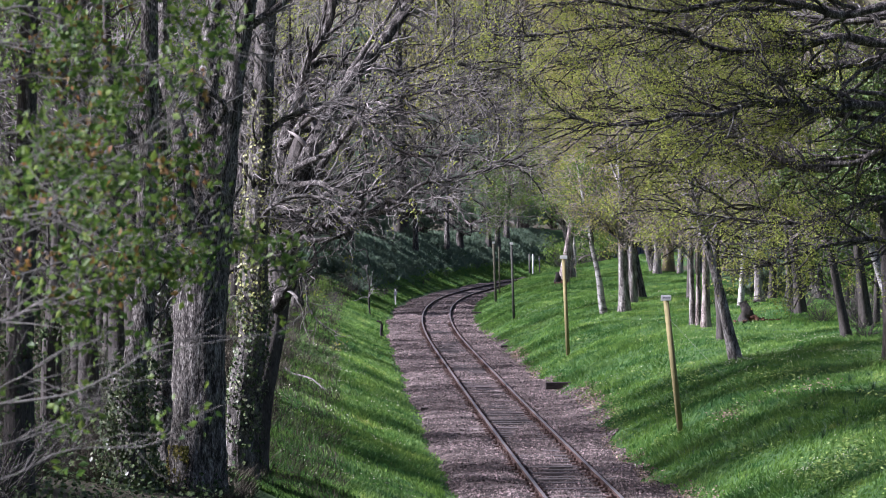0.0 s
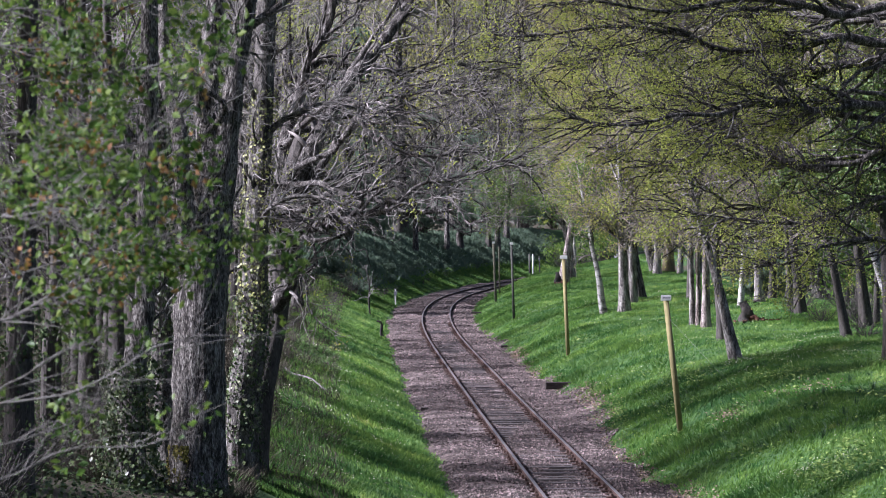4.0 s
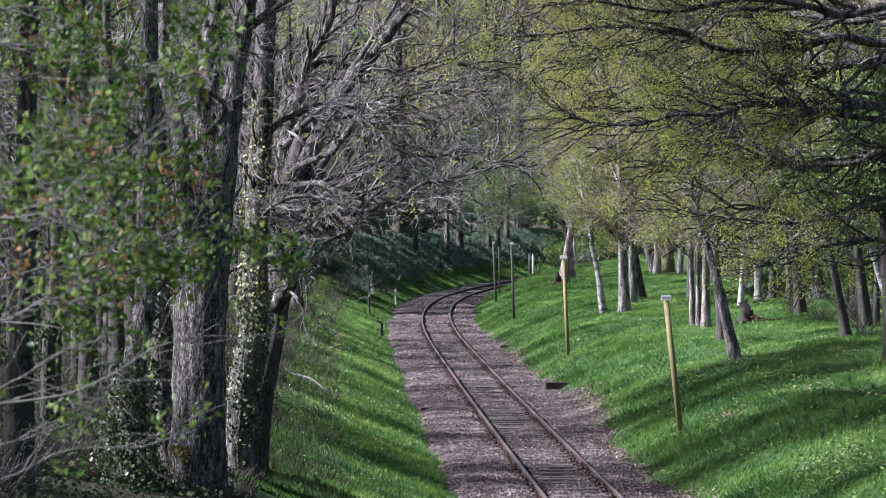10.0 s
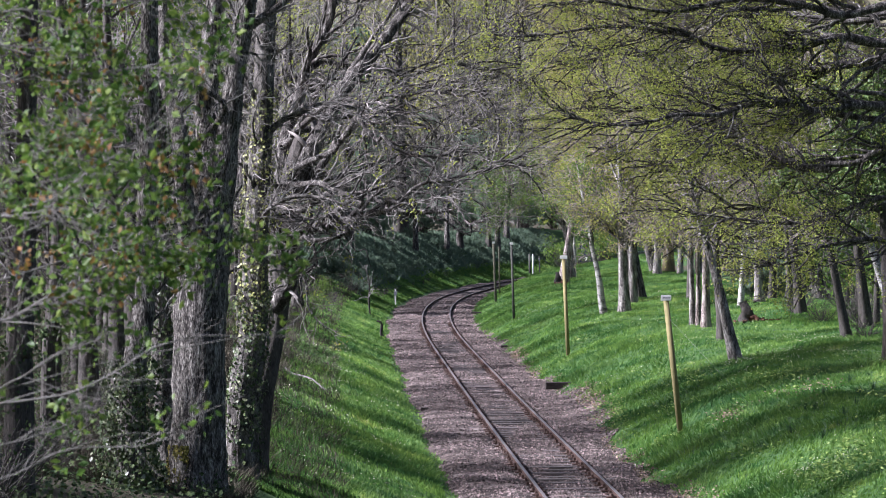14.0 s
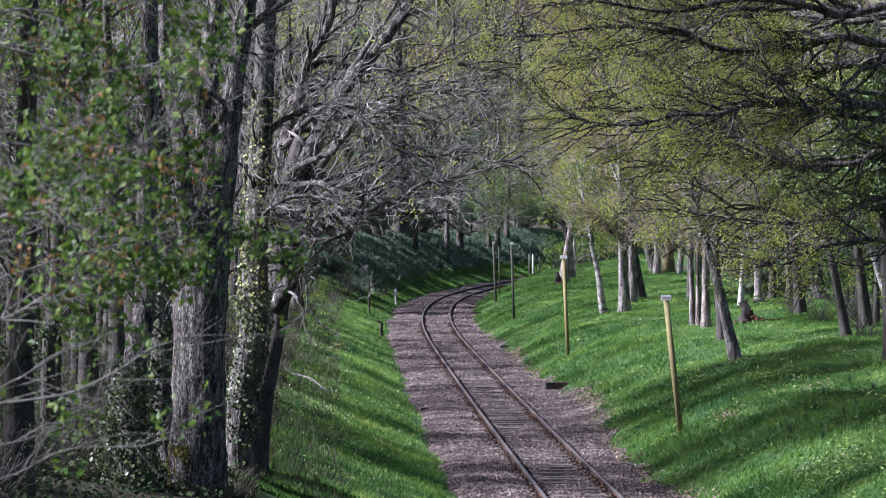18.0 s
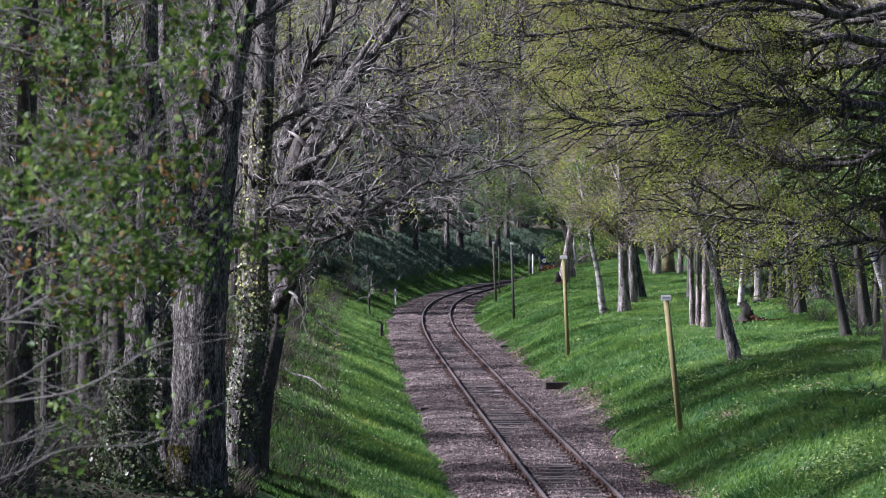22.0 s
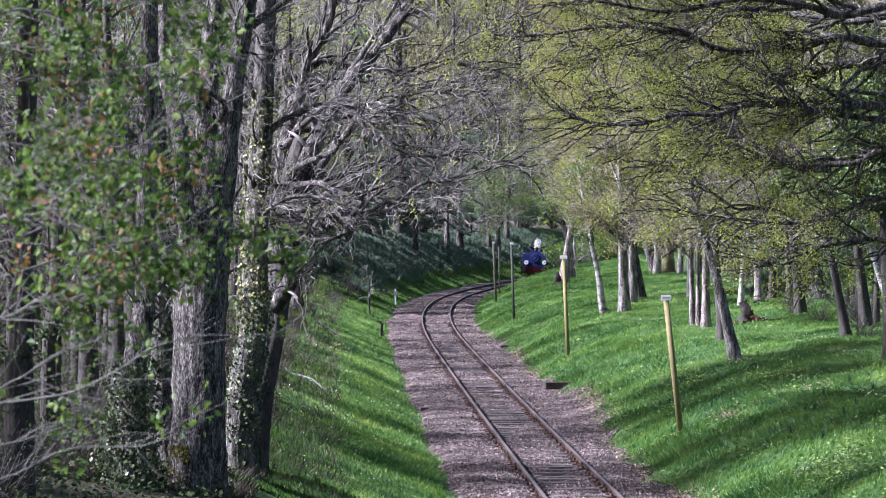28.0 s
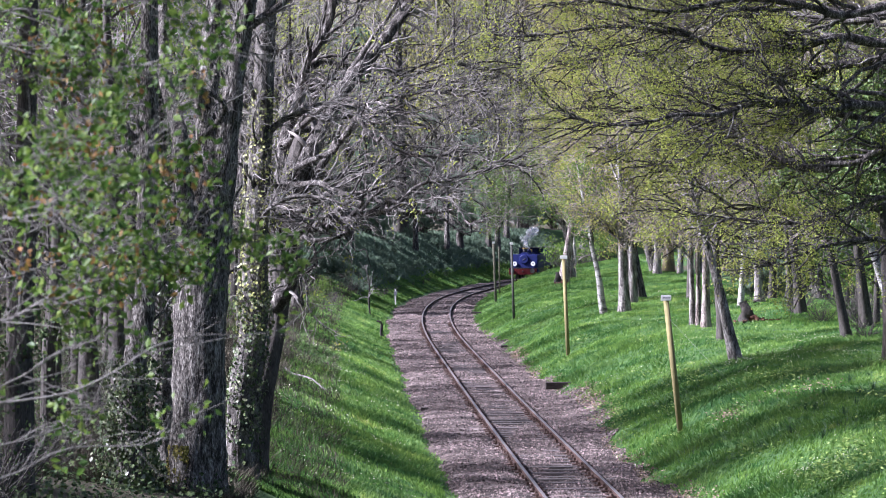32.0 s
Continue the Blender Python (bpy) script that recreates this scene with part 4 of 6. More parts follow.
def right_bank_trees():
    auto_tree("oak_tree", "grey leaning oak with young yellow-green leaves", (8.38, 80.70, 1.50), (-2.2, .3), 8.5, .165, BARK, TWIG_WARM, LEAF_OAK, 13, 5.2, .42, .015, nleaf=10000, leafsize=.06, spread=.15, tuft=32, **OAK)
    auto_tree("oak_tree", "dark slender oak on the grass bank", (8.79, 88.90, 1.56), (-.6, 0), 8.0, .16, BARK_DARK, TWIG_DARK, LEAF_OAK, 9, 3.8, .35, .0, nleaf=6500, leafsize=.06, spread=.15, tuft=32, **OAK)
    small = dict(boughs=55, boughlen=2.0, twigs=520, twiglen=1.0, fine=600, finelen=.5, thin=.010, far=True, nleaf=4000, leafsize=.075, spread=.2, tuft=32, bias=(0, 0, -.03))
    grp = "slender trees on the bank"
    for foot, lean, h, r, bark, leaf in [
            ((8.76, 99.00, 1.60), (-.2, 0), 9, .11, BARK, LEAF_OAK), ((9.07, 97.50, 1.62), (-.05, 0), 9.5, .16, BARK_RED, LEAF_GOLD), ((8.93, 98.70, 1.61), (-.1, 0), 9.5, .10, BARK_RED, LEAF_OAK),
            ((10.65, 121.80, 1.85), (0, 0), 10, .14, BARK_DARK, LEAF_OAK), ((7.49, 116.60, 1.54), (-.3, 0), 9, .24, BARK, LEAF_GOLD),
            ((8.36, 124.40, 1.64), (-.1, 0), 10, .2, BARK, LEAF_OAK), ((12.69, 113.10, 2.00), (-.3, 0), 9, .2, BARK, LEAF_OAK),
            ((13.41, 115.20, 2.03), (.2, 0), 9, .17, BARK_DARK, LEAF_GREEN), ((12.87, 101.50, 1.99), (-.9, 0), 9, .20, BARK_DARK, LEAF_OAK),
            ((13.24, 107.40, 2.01), (-.6, 0), 9, .14, BARK_DARK, LEAF_GREEN), ((12.08, 84.30, 1.86), (-1.6, 0), 9, .15, BARK_DARK, LEAF_OAK),
            ((12.44, 164.10, 2.02), (0, 0), 12, .22, BARK, LEAF_GOLD), ((13.34, 167.50, 2.05), (.2, 0), 12, .34, BARK_MOSS, LEAF_GOLD),
            ((13.73, 163.80, 2.06), (.2, 0), 12, .16, BARK, LEAF_GOLD)]:
        auto_tree("bank_tree", "slender " + ("mossy" if bark is BARK_MOSS else "dark" if bark is BARK_DARK else "grey") + " tree with young leaves on the grass bank",
                  foot, lean, h * .88, r, bark, TWIG_WARM, leaf, 10, 4.4, .37, .01, group=grp, **small)
    for foot, lean, h, r in [((6.73, 117.70, 1.43), (-1.15, 0), 6.2, .15), ((9.04, 201.70, 1.57), (0, 0), 11, .16), ((11.64, 110.60, 1.90), (.4, 0), 8, .12), ((13.69, 84.90, 2.00), (-2.6, 0), 8, .15), ((9.56, 205.10, 1.58), (-.2, 0), 8, .12)]:
        auto_tree("birch_tree", "white-barked birch on the grass bank", foot, lean, h, r, BARK, TWIG_WARM, LEAF_GREEN, 6, 2.4, .45, .05, group="birches on the bank",
                  boughs=40, boughlen=1.6, twigs=360, twiglen=.9, fine=500, finelen=.45, thin=.010, nleaf=4000, leafsize=.07, spread=.14, tuft=8, bias=(0, 0, -.05), trunk_bark=BARK_BIRCH)
    auto_tree("bank_tree", "dark-stemmed tree with low leafy boughs near the line", (7.01, 165.40, 1.56), (1.2, 0), 8.0, .3, BARK_RED, TWIG_WARM, LEAF_GREEN, 9, 3.4, .5, .03, group=grp,
              boughs=60, boughlen=2.0, twigs=520, twiglen=1.0, fine=800, finelen=.5, thin=.011, far=True, nleaf=6500, leafsize=.10, spread=.2, tuft=14, bias=(.02, 0, -.04))
    # the oak whose boughs hang over the far line
    f = (7.94, 174.00, 1.63)
    y = f[1]
    s = stem([(f[0], y, f[2] - .1), (f[0] - .2, y, f[2] + 2), (f[0] - .8, y, f[2] + 4.5), (f[0] - 1.5, y, f[2] + 7.5)], .22, .09, 16, .2, .02)
    l = [stem([(f[0] - .5 - .1 * k, y, f[2] + 3.2 + .55 * k), (f[0] - 2.2, y - .8 + .4 * k, f[2] + 4.4 + .7 * k), (f[0] - 3.8 - .2 * k, y - 1.4 + .6 * k, f[2] + 4.2 + .75 * k), (f[0] - 5.2 - .15 * k, y - 1.8 + .7 * k, f[2] + 3.0 + .85 * k)], .07, .015, 10, 0, .03) for k in range(6)]
    tree("lineside_oak", "tree with fresh green leaves hanging over the far line", [s], l, BARK, TWIG_WARM, LEAF_GREEN, boughs=90, boughlen=1.5, twigs=600, twiglen=.8, fine=1000, finelen=.45, far=True, thin=.011,
         nleaf=12000, leafsize=.075, spread=.2, tuft=28, bias=(0, 0, -.04), group=grp)
    gold = dict(boughs=110, boughlen=2.6, twigs=1100, twiglen=1.2, fine=1900, finelen=.6, far=True, thin=.011, nleaf=27000, leafsize=.075, spread=.22, tuft=50, bias=(0, 0, -.02))
    for x, y, dx, h, leaf in [(8.9, 128, -2.2, 13.5, LEAF_GOLD), (10.2, 150, -4.0, 15, LEAF_OAK), (13.0, 172, -5.5, 17, LEAF_GOLD), (15.6, 116, -3.0, 10.5, LEAF_GOLD)]:
        auto_tree("broad_oak", "broad oak with golden-green young leaves beside the line", (x, y, float(ground_z(x, y))), (dx, 0), h, .28, BARK_LIMB, TWIG_WARM, leaf, 16, 6.0, .22, .01, group="broad oaks", **gold)


right_bank_trees()


# ---------------------------------------------------------------- woods further off, from a few patterns
def patterns():
    out = []
    far = dict(boughs=55, boughlen=3.2, twigs=230, twiglen=1.7, fine=260, finelen=1.1, thin=.013, spread=.38, clump=2, far=True)
    for k, (leaf, n, twig, bark) in enumerate([(LEAF_OAK, 1900, TWIG, BARK_LIMB), (LEAF_GOLD, 2000, TWIG, BARK), (None, 0, TWIG, BARK_LIMB), (LEAF_GREEN, 1800, TWIG_DARK, BARK_DARK), (LEAF_OAK, 900, TWIG, BARK_DARK)]):
        words = ["woodland tree with young olive leaves", "woodland tree with golden young leaves", "bare grey woodland tree full of twigs", "woodland tree in fresh green leaf", "woodland tree with a few young leaves"][k]
        out.append(auto_tree("woodland_tree", words, (0, 0, 0), (.4, .2), 15, .26, bark, twig, leaf, 12, 5.0, .25, .05, nleaf=int(n * 1.9), leafsize=.115, group="woodland trees", **far))
    return out


def near_patterns():
    out = []
    fine = dict(boughs=60, boughlen=2.2, twigs=330, twiglen=1.1, fine=420, finelen=.6, thin=.009, spread=.16, clump=5, low=.2, far=True)
    # dark bark, and dark twigs on two, put the wood's shade into colour
    for k, (leaf, n, twig, bark) in enumerate([(None, 0, TWIG, BARK_DARK), (LEAF_GREEN, 700, TWIG_DARK, BARK_DARK), (LEAF_OAK, 900, TWIG_DARK, BARK_DARK)]):
        words = ["bare slender woodland tree", "slender dark woodland tree with few green leaves", "slender woodland tree with first olive leaves"][k]
        out.append(auto_tree("woodland_tree", words, (0, 0, 0), (.3, .1), 11, (.16, .13, .2)[k], bark, twig, leaf, 11, 3.2, .2, .08, nleaf=n, leafsize=.08, group="woodland trees", **fine))
    return out


def bush_pattern(leaf, label, n=1300, size=.22, radius=2.0, high=2.6):
    t = thing("bush", (0, 0, 0), label, "bush", "bushes in the wood")
    k = 26
    a = rng.uniform(0, 6.28, k)
    d = unit(np.stack([np.cos(a), np.sin(a), rng.uniform(.4, 2.0, k)], -1))
    L = rng.uniform(.6, 1.0, k)[:, None] * np.array([radius, radius, high])
    Pm = np.stack([d * L * f for f in (0, .35, .7, 1)], 1) + rng.normal(0, .08, (k, 4, 3))
    Pm[:, 0] = rng.normal(0, .15, (k, 3)) * np.array([1, 1, 0])
    R = np.full(k, .03)[:, None] * np.array([[1, .8, .5, .3]])
    b = sprout([(Pm, R)], 130, .3, 1, .9, .8, 3, .25, (0, 0, .05), .6, .4, .010)
    part("twig_growth", tubes("twig_growth", [(Pm, R, 4), (*b, 3)], (0, 0, 0)), TWIG_DARK, t, kind="stuff")
    if n:
        part("foliage", leaf_mesh("foliage", b[0], n, size, .22, (0, 0, 0)), leaf, t, kind="stuff")
    return t


# places the camera cannot see, left empty to fit its view
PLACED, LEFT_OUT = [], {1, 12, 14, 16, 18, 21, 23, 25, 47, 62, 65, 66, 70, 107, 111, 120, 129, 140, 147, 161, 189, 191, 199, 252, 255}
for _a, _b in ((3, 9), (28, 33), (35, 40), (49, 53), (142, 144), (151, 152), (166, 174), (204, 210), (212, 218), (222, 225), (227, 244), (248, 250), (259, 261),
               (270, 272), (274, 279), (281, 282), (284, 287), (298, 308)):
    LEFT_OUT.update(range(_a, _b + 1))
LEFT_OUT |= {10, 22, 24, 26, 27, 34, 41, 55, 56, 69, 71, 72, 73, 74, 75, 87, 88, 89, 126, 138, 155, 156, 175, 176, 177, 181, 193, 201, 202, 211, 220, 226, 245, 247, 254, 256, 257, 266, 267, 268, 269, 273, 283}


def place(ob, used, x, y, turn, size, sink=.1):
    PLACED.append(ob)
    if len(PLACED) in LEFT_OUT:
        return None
    z = float(ground_z(x, y)) - sink
    m = pose(x, y, z, 0, 0, turn) @ Matrix.Scale(size, 4)
    if ob in used:
        return copy_thing(ob, m)
    used.add(ob)
    ob.matrix_basis = m
    return ob


def woods():
    trees, used = patterns(), set()
    r = random.Random(4)
    spots = []
    for k in range(10):                                   # left of the line
        y = 95 + k * 17 + r.uniform(-4, 4)
        spots.append((float(line_x(y)[0]) - r.uniform(11, 15) - .02 * y, y, r.choice((2, 4, 2, 2)), r.uniform(.7, 1.0)))
    for k in range(13):                                   # right of the line
        y = 120 + k * 12 + r.uniform(-4, 4)
        spots.append((float(line_x(y)[0]) + r.uniform(13, 20), y, r.choice((0, 1, 1, 4)), r.uniform(.75, 1.0)))
        spots.append((float(line_x(y)[0]) + r.uniform(22, 40), y + 5, r.choice((0, 1, 2)), r.uniform(.9, 1.2)))
    for k in range(14):                                   # across the end of the view
        spots.append((-42 + k * 6.5 + r.uniform(-2, 2), 285 + r.uniform(-12, 22) + (25 if k > 7 else 0), r.choice((2, 0, 4, 1)), r.uniform(1.1, 1.5)))
    for k in range(16):
        spots.append((-50 + k * 7 + r.uniform(-3, 3), 335 + r.uniform(-12, 12), r.choice((2, 0, 1, 4)), r.uniform(1.5, 1.9)))
    spots += [(-15.5, 104, 3, .5), (-17, 122, 3, 1.0), (21, 138, 3, .9), (24, 150, 0, .9),
              (-13, 34, 3, .9), (-15, 44, 3, 1.0), (-14, 24, 3, .9), (-12.8, 52, 3, .85), (-11.5, 31, 3, .75), (4.5, 290, 4, 1.4), (8.5, 300, 4, 1.5), (-9.0, 126, 4, 1.1), (-8.2, 142, 0, 1.15), (-10, 160, 4, 1.25), (-8.5, 182, 0, 1.2), (-7, 205, 2, 1.5), (-9.5, 225, 0, 1.5), (-3.5, 236, 4, 1.5)]
    # added to cast shade on the bank and line at the bend
    spots += [(float(line_x(y)[0]) - 12.5 - (y % 20) * .1, y, 3, .85) for y in (148, 163, 179, 196, 214)]
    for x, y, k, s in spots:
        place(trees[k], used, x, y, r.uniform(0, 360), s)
    for k in range(16):
        spots2 = (-12 + k * 2.6 + r.uniform(-2, 2), 262 + r.uniform(0, 45) + max(0, (k - 6) * 6))
        if spots2[0] < float(line_x(spots2[1])[0]) - 7:
            place(trees[r.choice((2, 0, 4, 1))], used, *spots2, r.uniform(0, 360), r.uniform(1.5, 1.9))
    near = near_patterns()
    for k in range(18):
        y = 50 + (k * 37 % 80) + r.uniform(-4, 4)
        x = min(-.062 * y - k * .0059 * y + r.uniform(-.8, .8), float(line_x(y)[0]) - 8.8)
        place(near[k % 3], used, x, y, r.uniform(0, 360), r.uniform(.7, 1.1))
    for x, y, k, s in [(-6.6, 52, 0, 1.0), (-8.0, 58, 1, .9), (-9.6, 62, 0, .8), (-8.6, 70, 2, .9), (-11.5, 74, 1, .55), (-9.0, 80, 0, .55), (-12.5, 86, 2, .6), (-6.6, 92, 0, .9),
                       (-10.0, 97, 1, 1.0), (-7.4, 104, 0, 1.0), (-6.2, 46, 1, .8), (-7.2, 64, 2, .9), (-5.6, 84, 1, .7), (-6.6, 112, 2, .8), (-8.2, 118, 1, .9)]:
        place(near[k], used, x + r.uniform(-.3, .3), y, r.uniform(0, 360), s)
    dark = bush_pattern(LEAF_HEDGE, "dense dark evergreen bush in the wood")
    twiggy = bush_pattern(LEAF_IVY, "twiggy bramble bush with few leaves", 200, .09)
    green = bush_pattern(LEAF_GREEN, "bush in fresh green leaf", 1100, .14)
    for k in range(30):                                   # dark hedge outside the bend
        y = 158 + k * 4.4
        o = (-6.3 if y < 178 else -5.2) - r.uniform(0, 2.4) - .6 * (k % 3)
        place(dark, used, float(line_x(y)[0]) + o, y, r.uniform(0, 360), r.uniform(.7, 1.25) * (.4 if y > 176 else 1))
    for k in range(12):
        place(dark, used, -44 + k * 4 + r.uniform(-1, 1), 268 + r.uniform(-6, 14), r.uniform(0, 360), r.uniform(1.3, 2.2))
    for k in range(60):                                   # scrub under the trees on the left
        y = 34 + k * 1.6
        x = min(-y * r.uniform(.06, .165), float(line_x(y)[0]) - 9.2)
        place(twiggy, used, x, y, r.uniform(0, 360), r.uniform(.45, .9))
    for k in range(24):                                   # scrub behind the bank on the right
        y = 78 + k * 5 + r.uniform(-3, 3)
        place((twiggy, green, twiggy, dark)[k % 4], used, float(line_x(y)[0]) + r.uniform(12.5, 20) + .02 * y, y, r.uniform(0, 360), r.uniform(.7, 1.2))
    for k in range(26):                                   # thicket at the wood's edge
        y = 100 + k * 2.2
        place(twiggy, used, max(y * r.uniform(.112, .17), float(line_x(y)[0]) + 11.5), y, r.uniform(0, 360), r.uniform(.6, 1.1))
    for x, y, k in [(2.5, 282, 1.6), (5.5, 288, 1.8), (8.5, 296, 1.9), (12, 304, 2.0)]:
        place(dark, used, x, y, r.uniform(0, 360), k)
    for k in range(8):                                    # young growth on the bank before the far line
        y = 212 + k * 4.5
        place(green if k % 3 else twiggy, used, float(line_x(y)[0]) + 5.2 + .35 * k + r.uniform(0, 1.2), y, r.uniform(0, 360), r.uniform(.85, 1.2))
    for k in range(9):                                    # hedge between the bank and the line beyond
        y = 236 + k * 7
        place((green, twiggy)[k % 2], used, float(line_x(y)[0]) + 6.5 + r.uniform(0, 4), y, r.uniform(0, 360), r.uniform(.7, 1.1))

    for k in range(15):                                   # dark growth on the bank beyond the bend
        y = 178 + k * 5.4
        place(dark, used, float(line_x(y)[0]) - 4.6 - .5 * (k % 3) - r.uniform(0, .8), y, r.uniform(0, 360), r.uniform(.2, .4))
    for x, y, k, q in [(-7.2, 116, 2, 1.0), (-6.4, 124, 2, .95), (-9.5, 133, 2, 1.1), (-8.5, 146, 4, 1.05), (-10.0, 152, 2, 1.1), (-9.6, 168, 4, 1.1), (-10.5, 175, 2, 1.1)]:
        place(trees[k], used, x, y, r.uniform(0, 360), q)
    for x, y, k, q in [(13.6, 92, 0, 1.0), (15.2, 95, 1, .9), (14.2, 99, 0, 1.1), (16.2, 102, 1, 1.0), (15.0, 106, 0, 1.2), (17.6, 108, 0, 1.2), (12.9, 96, 0, .8), (16.4, 113, 1, 1.1), (18.6, 116, 0, 1.3)]:
        place((twiggy, green)[k], used, x, y, r.uniform(0, 360), q)
    # bushes added to shade the left bank beyond the bend
    for k in range(13):
        y = 170 + k * 6.2
        place(dark, used, float(line_x(y)[0]) - 9.6 - r.uniform(0, 1.6), y, r.uniform(0, 360), r.uniform(1.0, 1.4))
    for k in range(10):                                   # dead scrub at the bank's foot
        y = 174 + k * 5.5
        place(twiggy, used, float(line_x(y)[0]) - 3.7 - r.uniform(0, .7), y, r.uniform(0, 360), r.uniform(.28, .5))
    # evergreens added to shade the bank and line beyond the bend
    yew = auto_tree("yew_tree", "evergreen tree added above the bank to cast shade", (0, 0, 0), (.3, 0), 11, .3, BARK_DARK, TWIG_DARK, LEAF_HEDGE, 16, 3.6, .12, -.01, group="evergreens beyond the bend",
                    boughs=90, boughlen=1.7, twigs=420, twiglen=.9, fine=0, far=True, thin=.012, nleaf=5000, leafsize=.2, spread=.2, tuft=12)
    for k in range(9):
        y = 160 + k * 10
        place(yew, used, float(line_x(y)[0]) - 13.5 - r.uniform(0, 1.5), y, r.uniform(0, 360), r.uniform(1.05, 1.25))
    for k in range(15):                                   # dead brambles where the wood meets the grass
        y = 50 + k * 3.1
        place(twiggy, used, float(line_x(y)[0]) - 5.9 - .012 * (y - 50) - r.uniform(0, 1.2), y, r.uniform(0, 360), r.uniform(.2, .36))
    for y, o, q in [(226, -7.0, .85), (238, -6.5, .9), (249, -7.5, 1.0), (261, -6.5, 1.0), (272, -8, 1.1)]:
        place(trees[2], used, float(line_x(y)[0]) + o, y, r.uniform(0, 360), q)
    # placed to shade the train
    for x, y, q in [(1.5, 247, .7), (-1.8, 253, .75), (4.2, 259, .75)]:
        place(yew, used, x, y, r.uniform(0, 360), q)
    # nearer row, also added for shade on the bank
    for k in range(9):
        y = 166 + k * 9.5
        place(yew, used, float(line_x(y)[0]) - 10.0 - 1.4 * (k % 2) - r.uniform(0, 1), y, r.uniform(0, 360), r.uniform(.5, .7))
    for k in range(12):                                   # unseen trees left of the view, added to shade the near wood
        y = 20 + k * 1.55
        place(trees[(3, 0, 3, 4)[k % 4]], used, -.16 * y - 5.5 - (k * 7 % 5) * 1.3, y, r.uniform(0, 360), r.uniform(.75, 1.0))
    # unseen trees added to shade trunks further into the wood
    for k in range(10):
        y = 46 + k * 7.0
        place(trees[(3, 0, 4)[k % 3]], used, -.16 * y - 6.2 - (k * 3 % 4), y, r.uniform(0, 360), r.uniform(.75, .95))
    # second unseen row, added for denser shade
    for k in range(14):
        y = 44 + k * 5.2
        place(trees[3], used, -.16 * y - 9.0 - (k * 5 % 4), y, r.uniform(0, 360), r.uniform(1.05, 1.25))
    # unseen trees added to shade the large trunk and the hawthorn
    for x, y in [(-10.6, 40.0), (-13.5, 42.0), (-9.8, 15.5)]:
        place(trees[3], used, x, y, r.uniform(0, 360), .85)
    for k in range(16):                                   # thicket where the right bank meets the wood
        y = 84 + k * 2.4
        place((twiggy, near[2], twiggy, near[0])[k % 4], used, .131 * y + 1.6 + (k * 5 % 7) * .45, y, r.uniform(0, 360), (r.uniform(.7, 1.0), r.uniform(.5, .7))[k % 2])
    for k in range(16):                                   # dense undergrowth closing the right bank
        y = 118 + k * 3.0
        place((dark, twiggy, green, twiggy)[k % 4], used, .104 * y + 1.0 + (k * 5 % 8) * .95, y, r.uniform(0, 360), r.uniform(.9, 1.3))
    for k in range(34):                                   # bare scrub along the top of the left bank
        y = 98 + k * 2.6
        place(twiggy if k % 5 else green, used, float(line_x(y)[0] + wood_edge(y)) - r.uniform(.5, 3.0), y, r.uniform(0, 360), r.uniform(.5, .95) * (.5 if k % 5 == 0 else 1))
    for k in range(18):                                   # young olive growth along the top of the far bank
        y = 178 + k * 6.3
        place(trees[(4, 0, 4, 2)[k % 4]], used, float(line_x(y)[0]) - 9.2 - (k * 5 % 7) * .7, y, r.uniform(0, 360), r.uniform(.34, .5))
    for x, y in [(-9.8, 20.5), (-16.0, 36.5), (-13.8, 57.0), (-12.6, 47.0)]:   # unseen trees added to shade the near trunks
        place(trees[3], used, x, y, r.uniform(0, 360), .85)


woods()


def evergreens():
    """Dark evergreen boughs by the oak on the right."""
    more = dict(boughs=90, boughlen=1.7, twigs=900, twiglen=.7, fine=1500, finelen=.35, far=True, thin=.008, nleaf=18000, leafsize=.085, spread=.12, tuft=14)
    auto_tree("yew_tree", "dark green evergreen tree at the wood's edge", (11.5, 72, float(ground_z(11.5, 72))), (-.5, 0), 8.6, .25, BARK_DARK, TWIG_DARK, LEAF_DARK, 14, 2.6, .5, -.01, **more)
    auto_tree("holly_tree", "leafy green tree at the wood's edge", (13.2, 88, float(ground_z(13.2, 88))), (-.8, 0), 6.6, .2, BARK_DARK, TWIG_DARK, LEAF_OAK, 12, 3.2, .5, .02, **more)


evergreens()


def backdrop():
    a = np.linspace(-1.1, 1.1, 90)
    h = np.linspace(-4, 60, 24)
    A, Hh = np.meshgrid(a, h, indexing="ij")
    rad = 430 + 8 * np.sin(A * 60) + 6 * np.sin(A * 23 + Hh * .2)
    i = np.arange(A.size).reshape(A.shape)
    q = np.stack([i[:-1, :-1], i[:-1, 1:], i[1:, 1:], i[1:, :-1]], -1).reshape(-1, 4)
    me = mesh_from("backdrop", np.stack([rad * np.sin(A), rad * np.cos(A), Hh + 8 * (Hh > 50) * np.sin(A * 90)], -1), [q])
    me.materials.append(FAR_WOOD)
    tagged(new("backdrop", me), "distant wooded hillside in olive and grey", "woods", kind="structure")


backdrop()


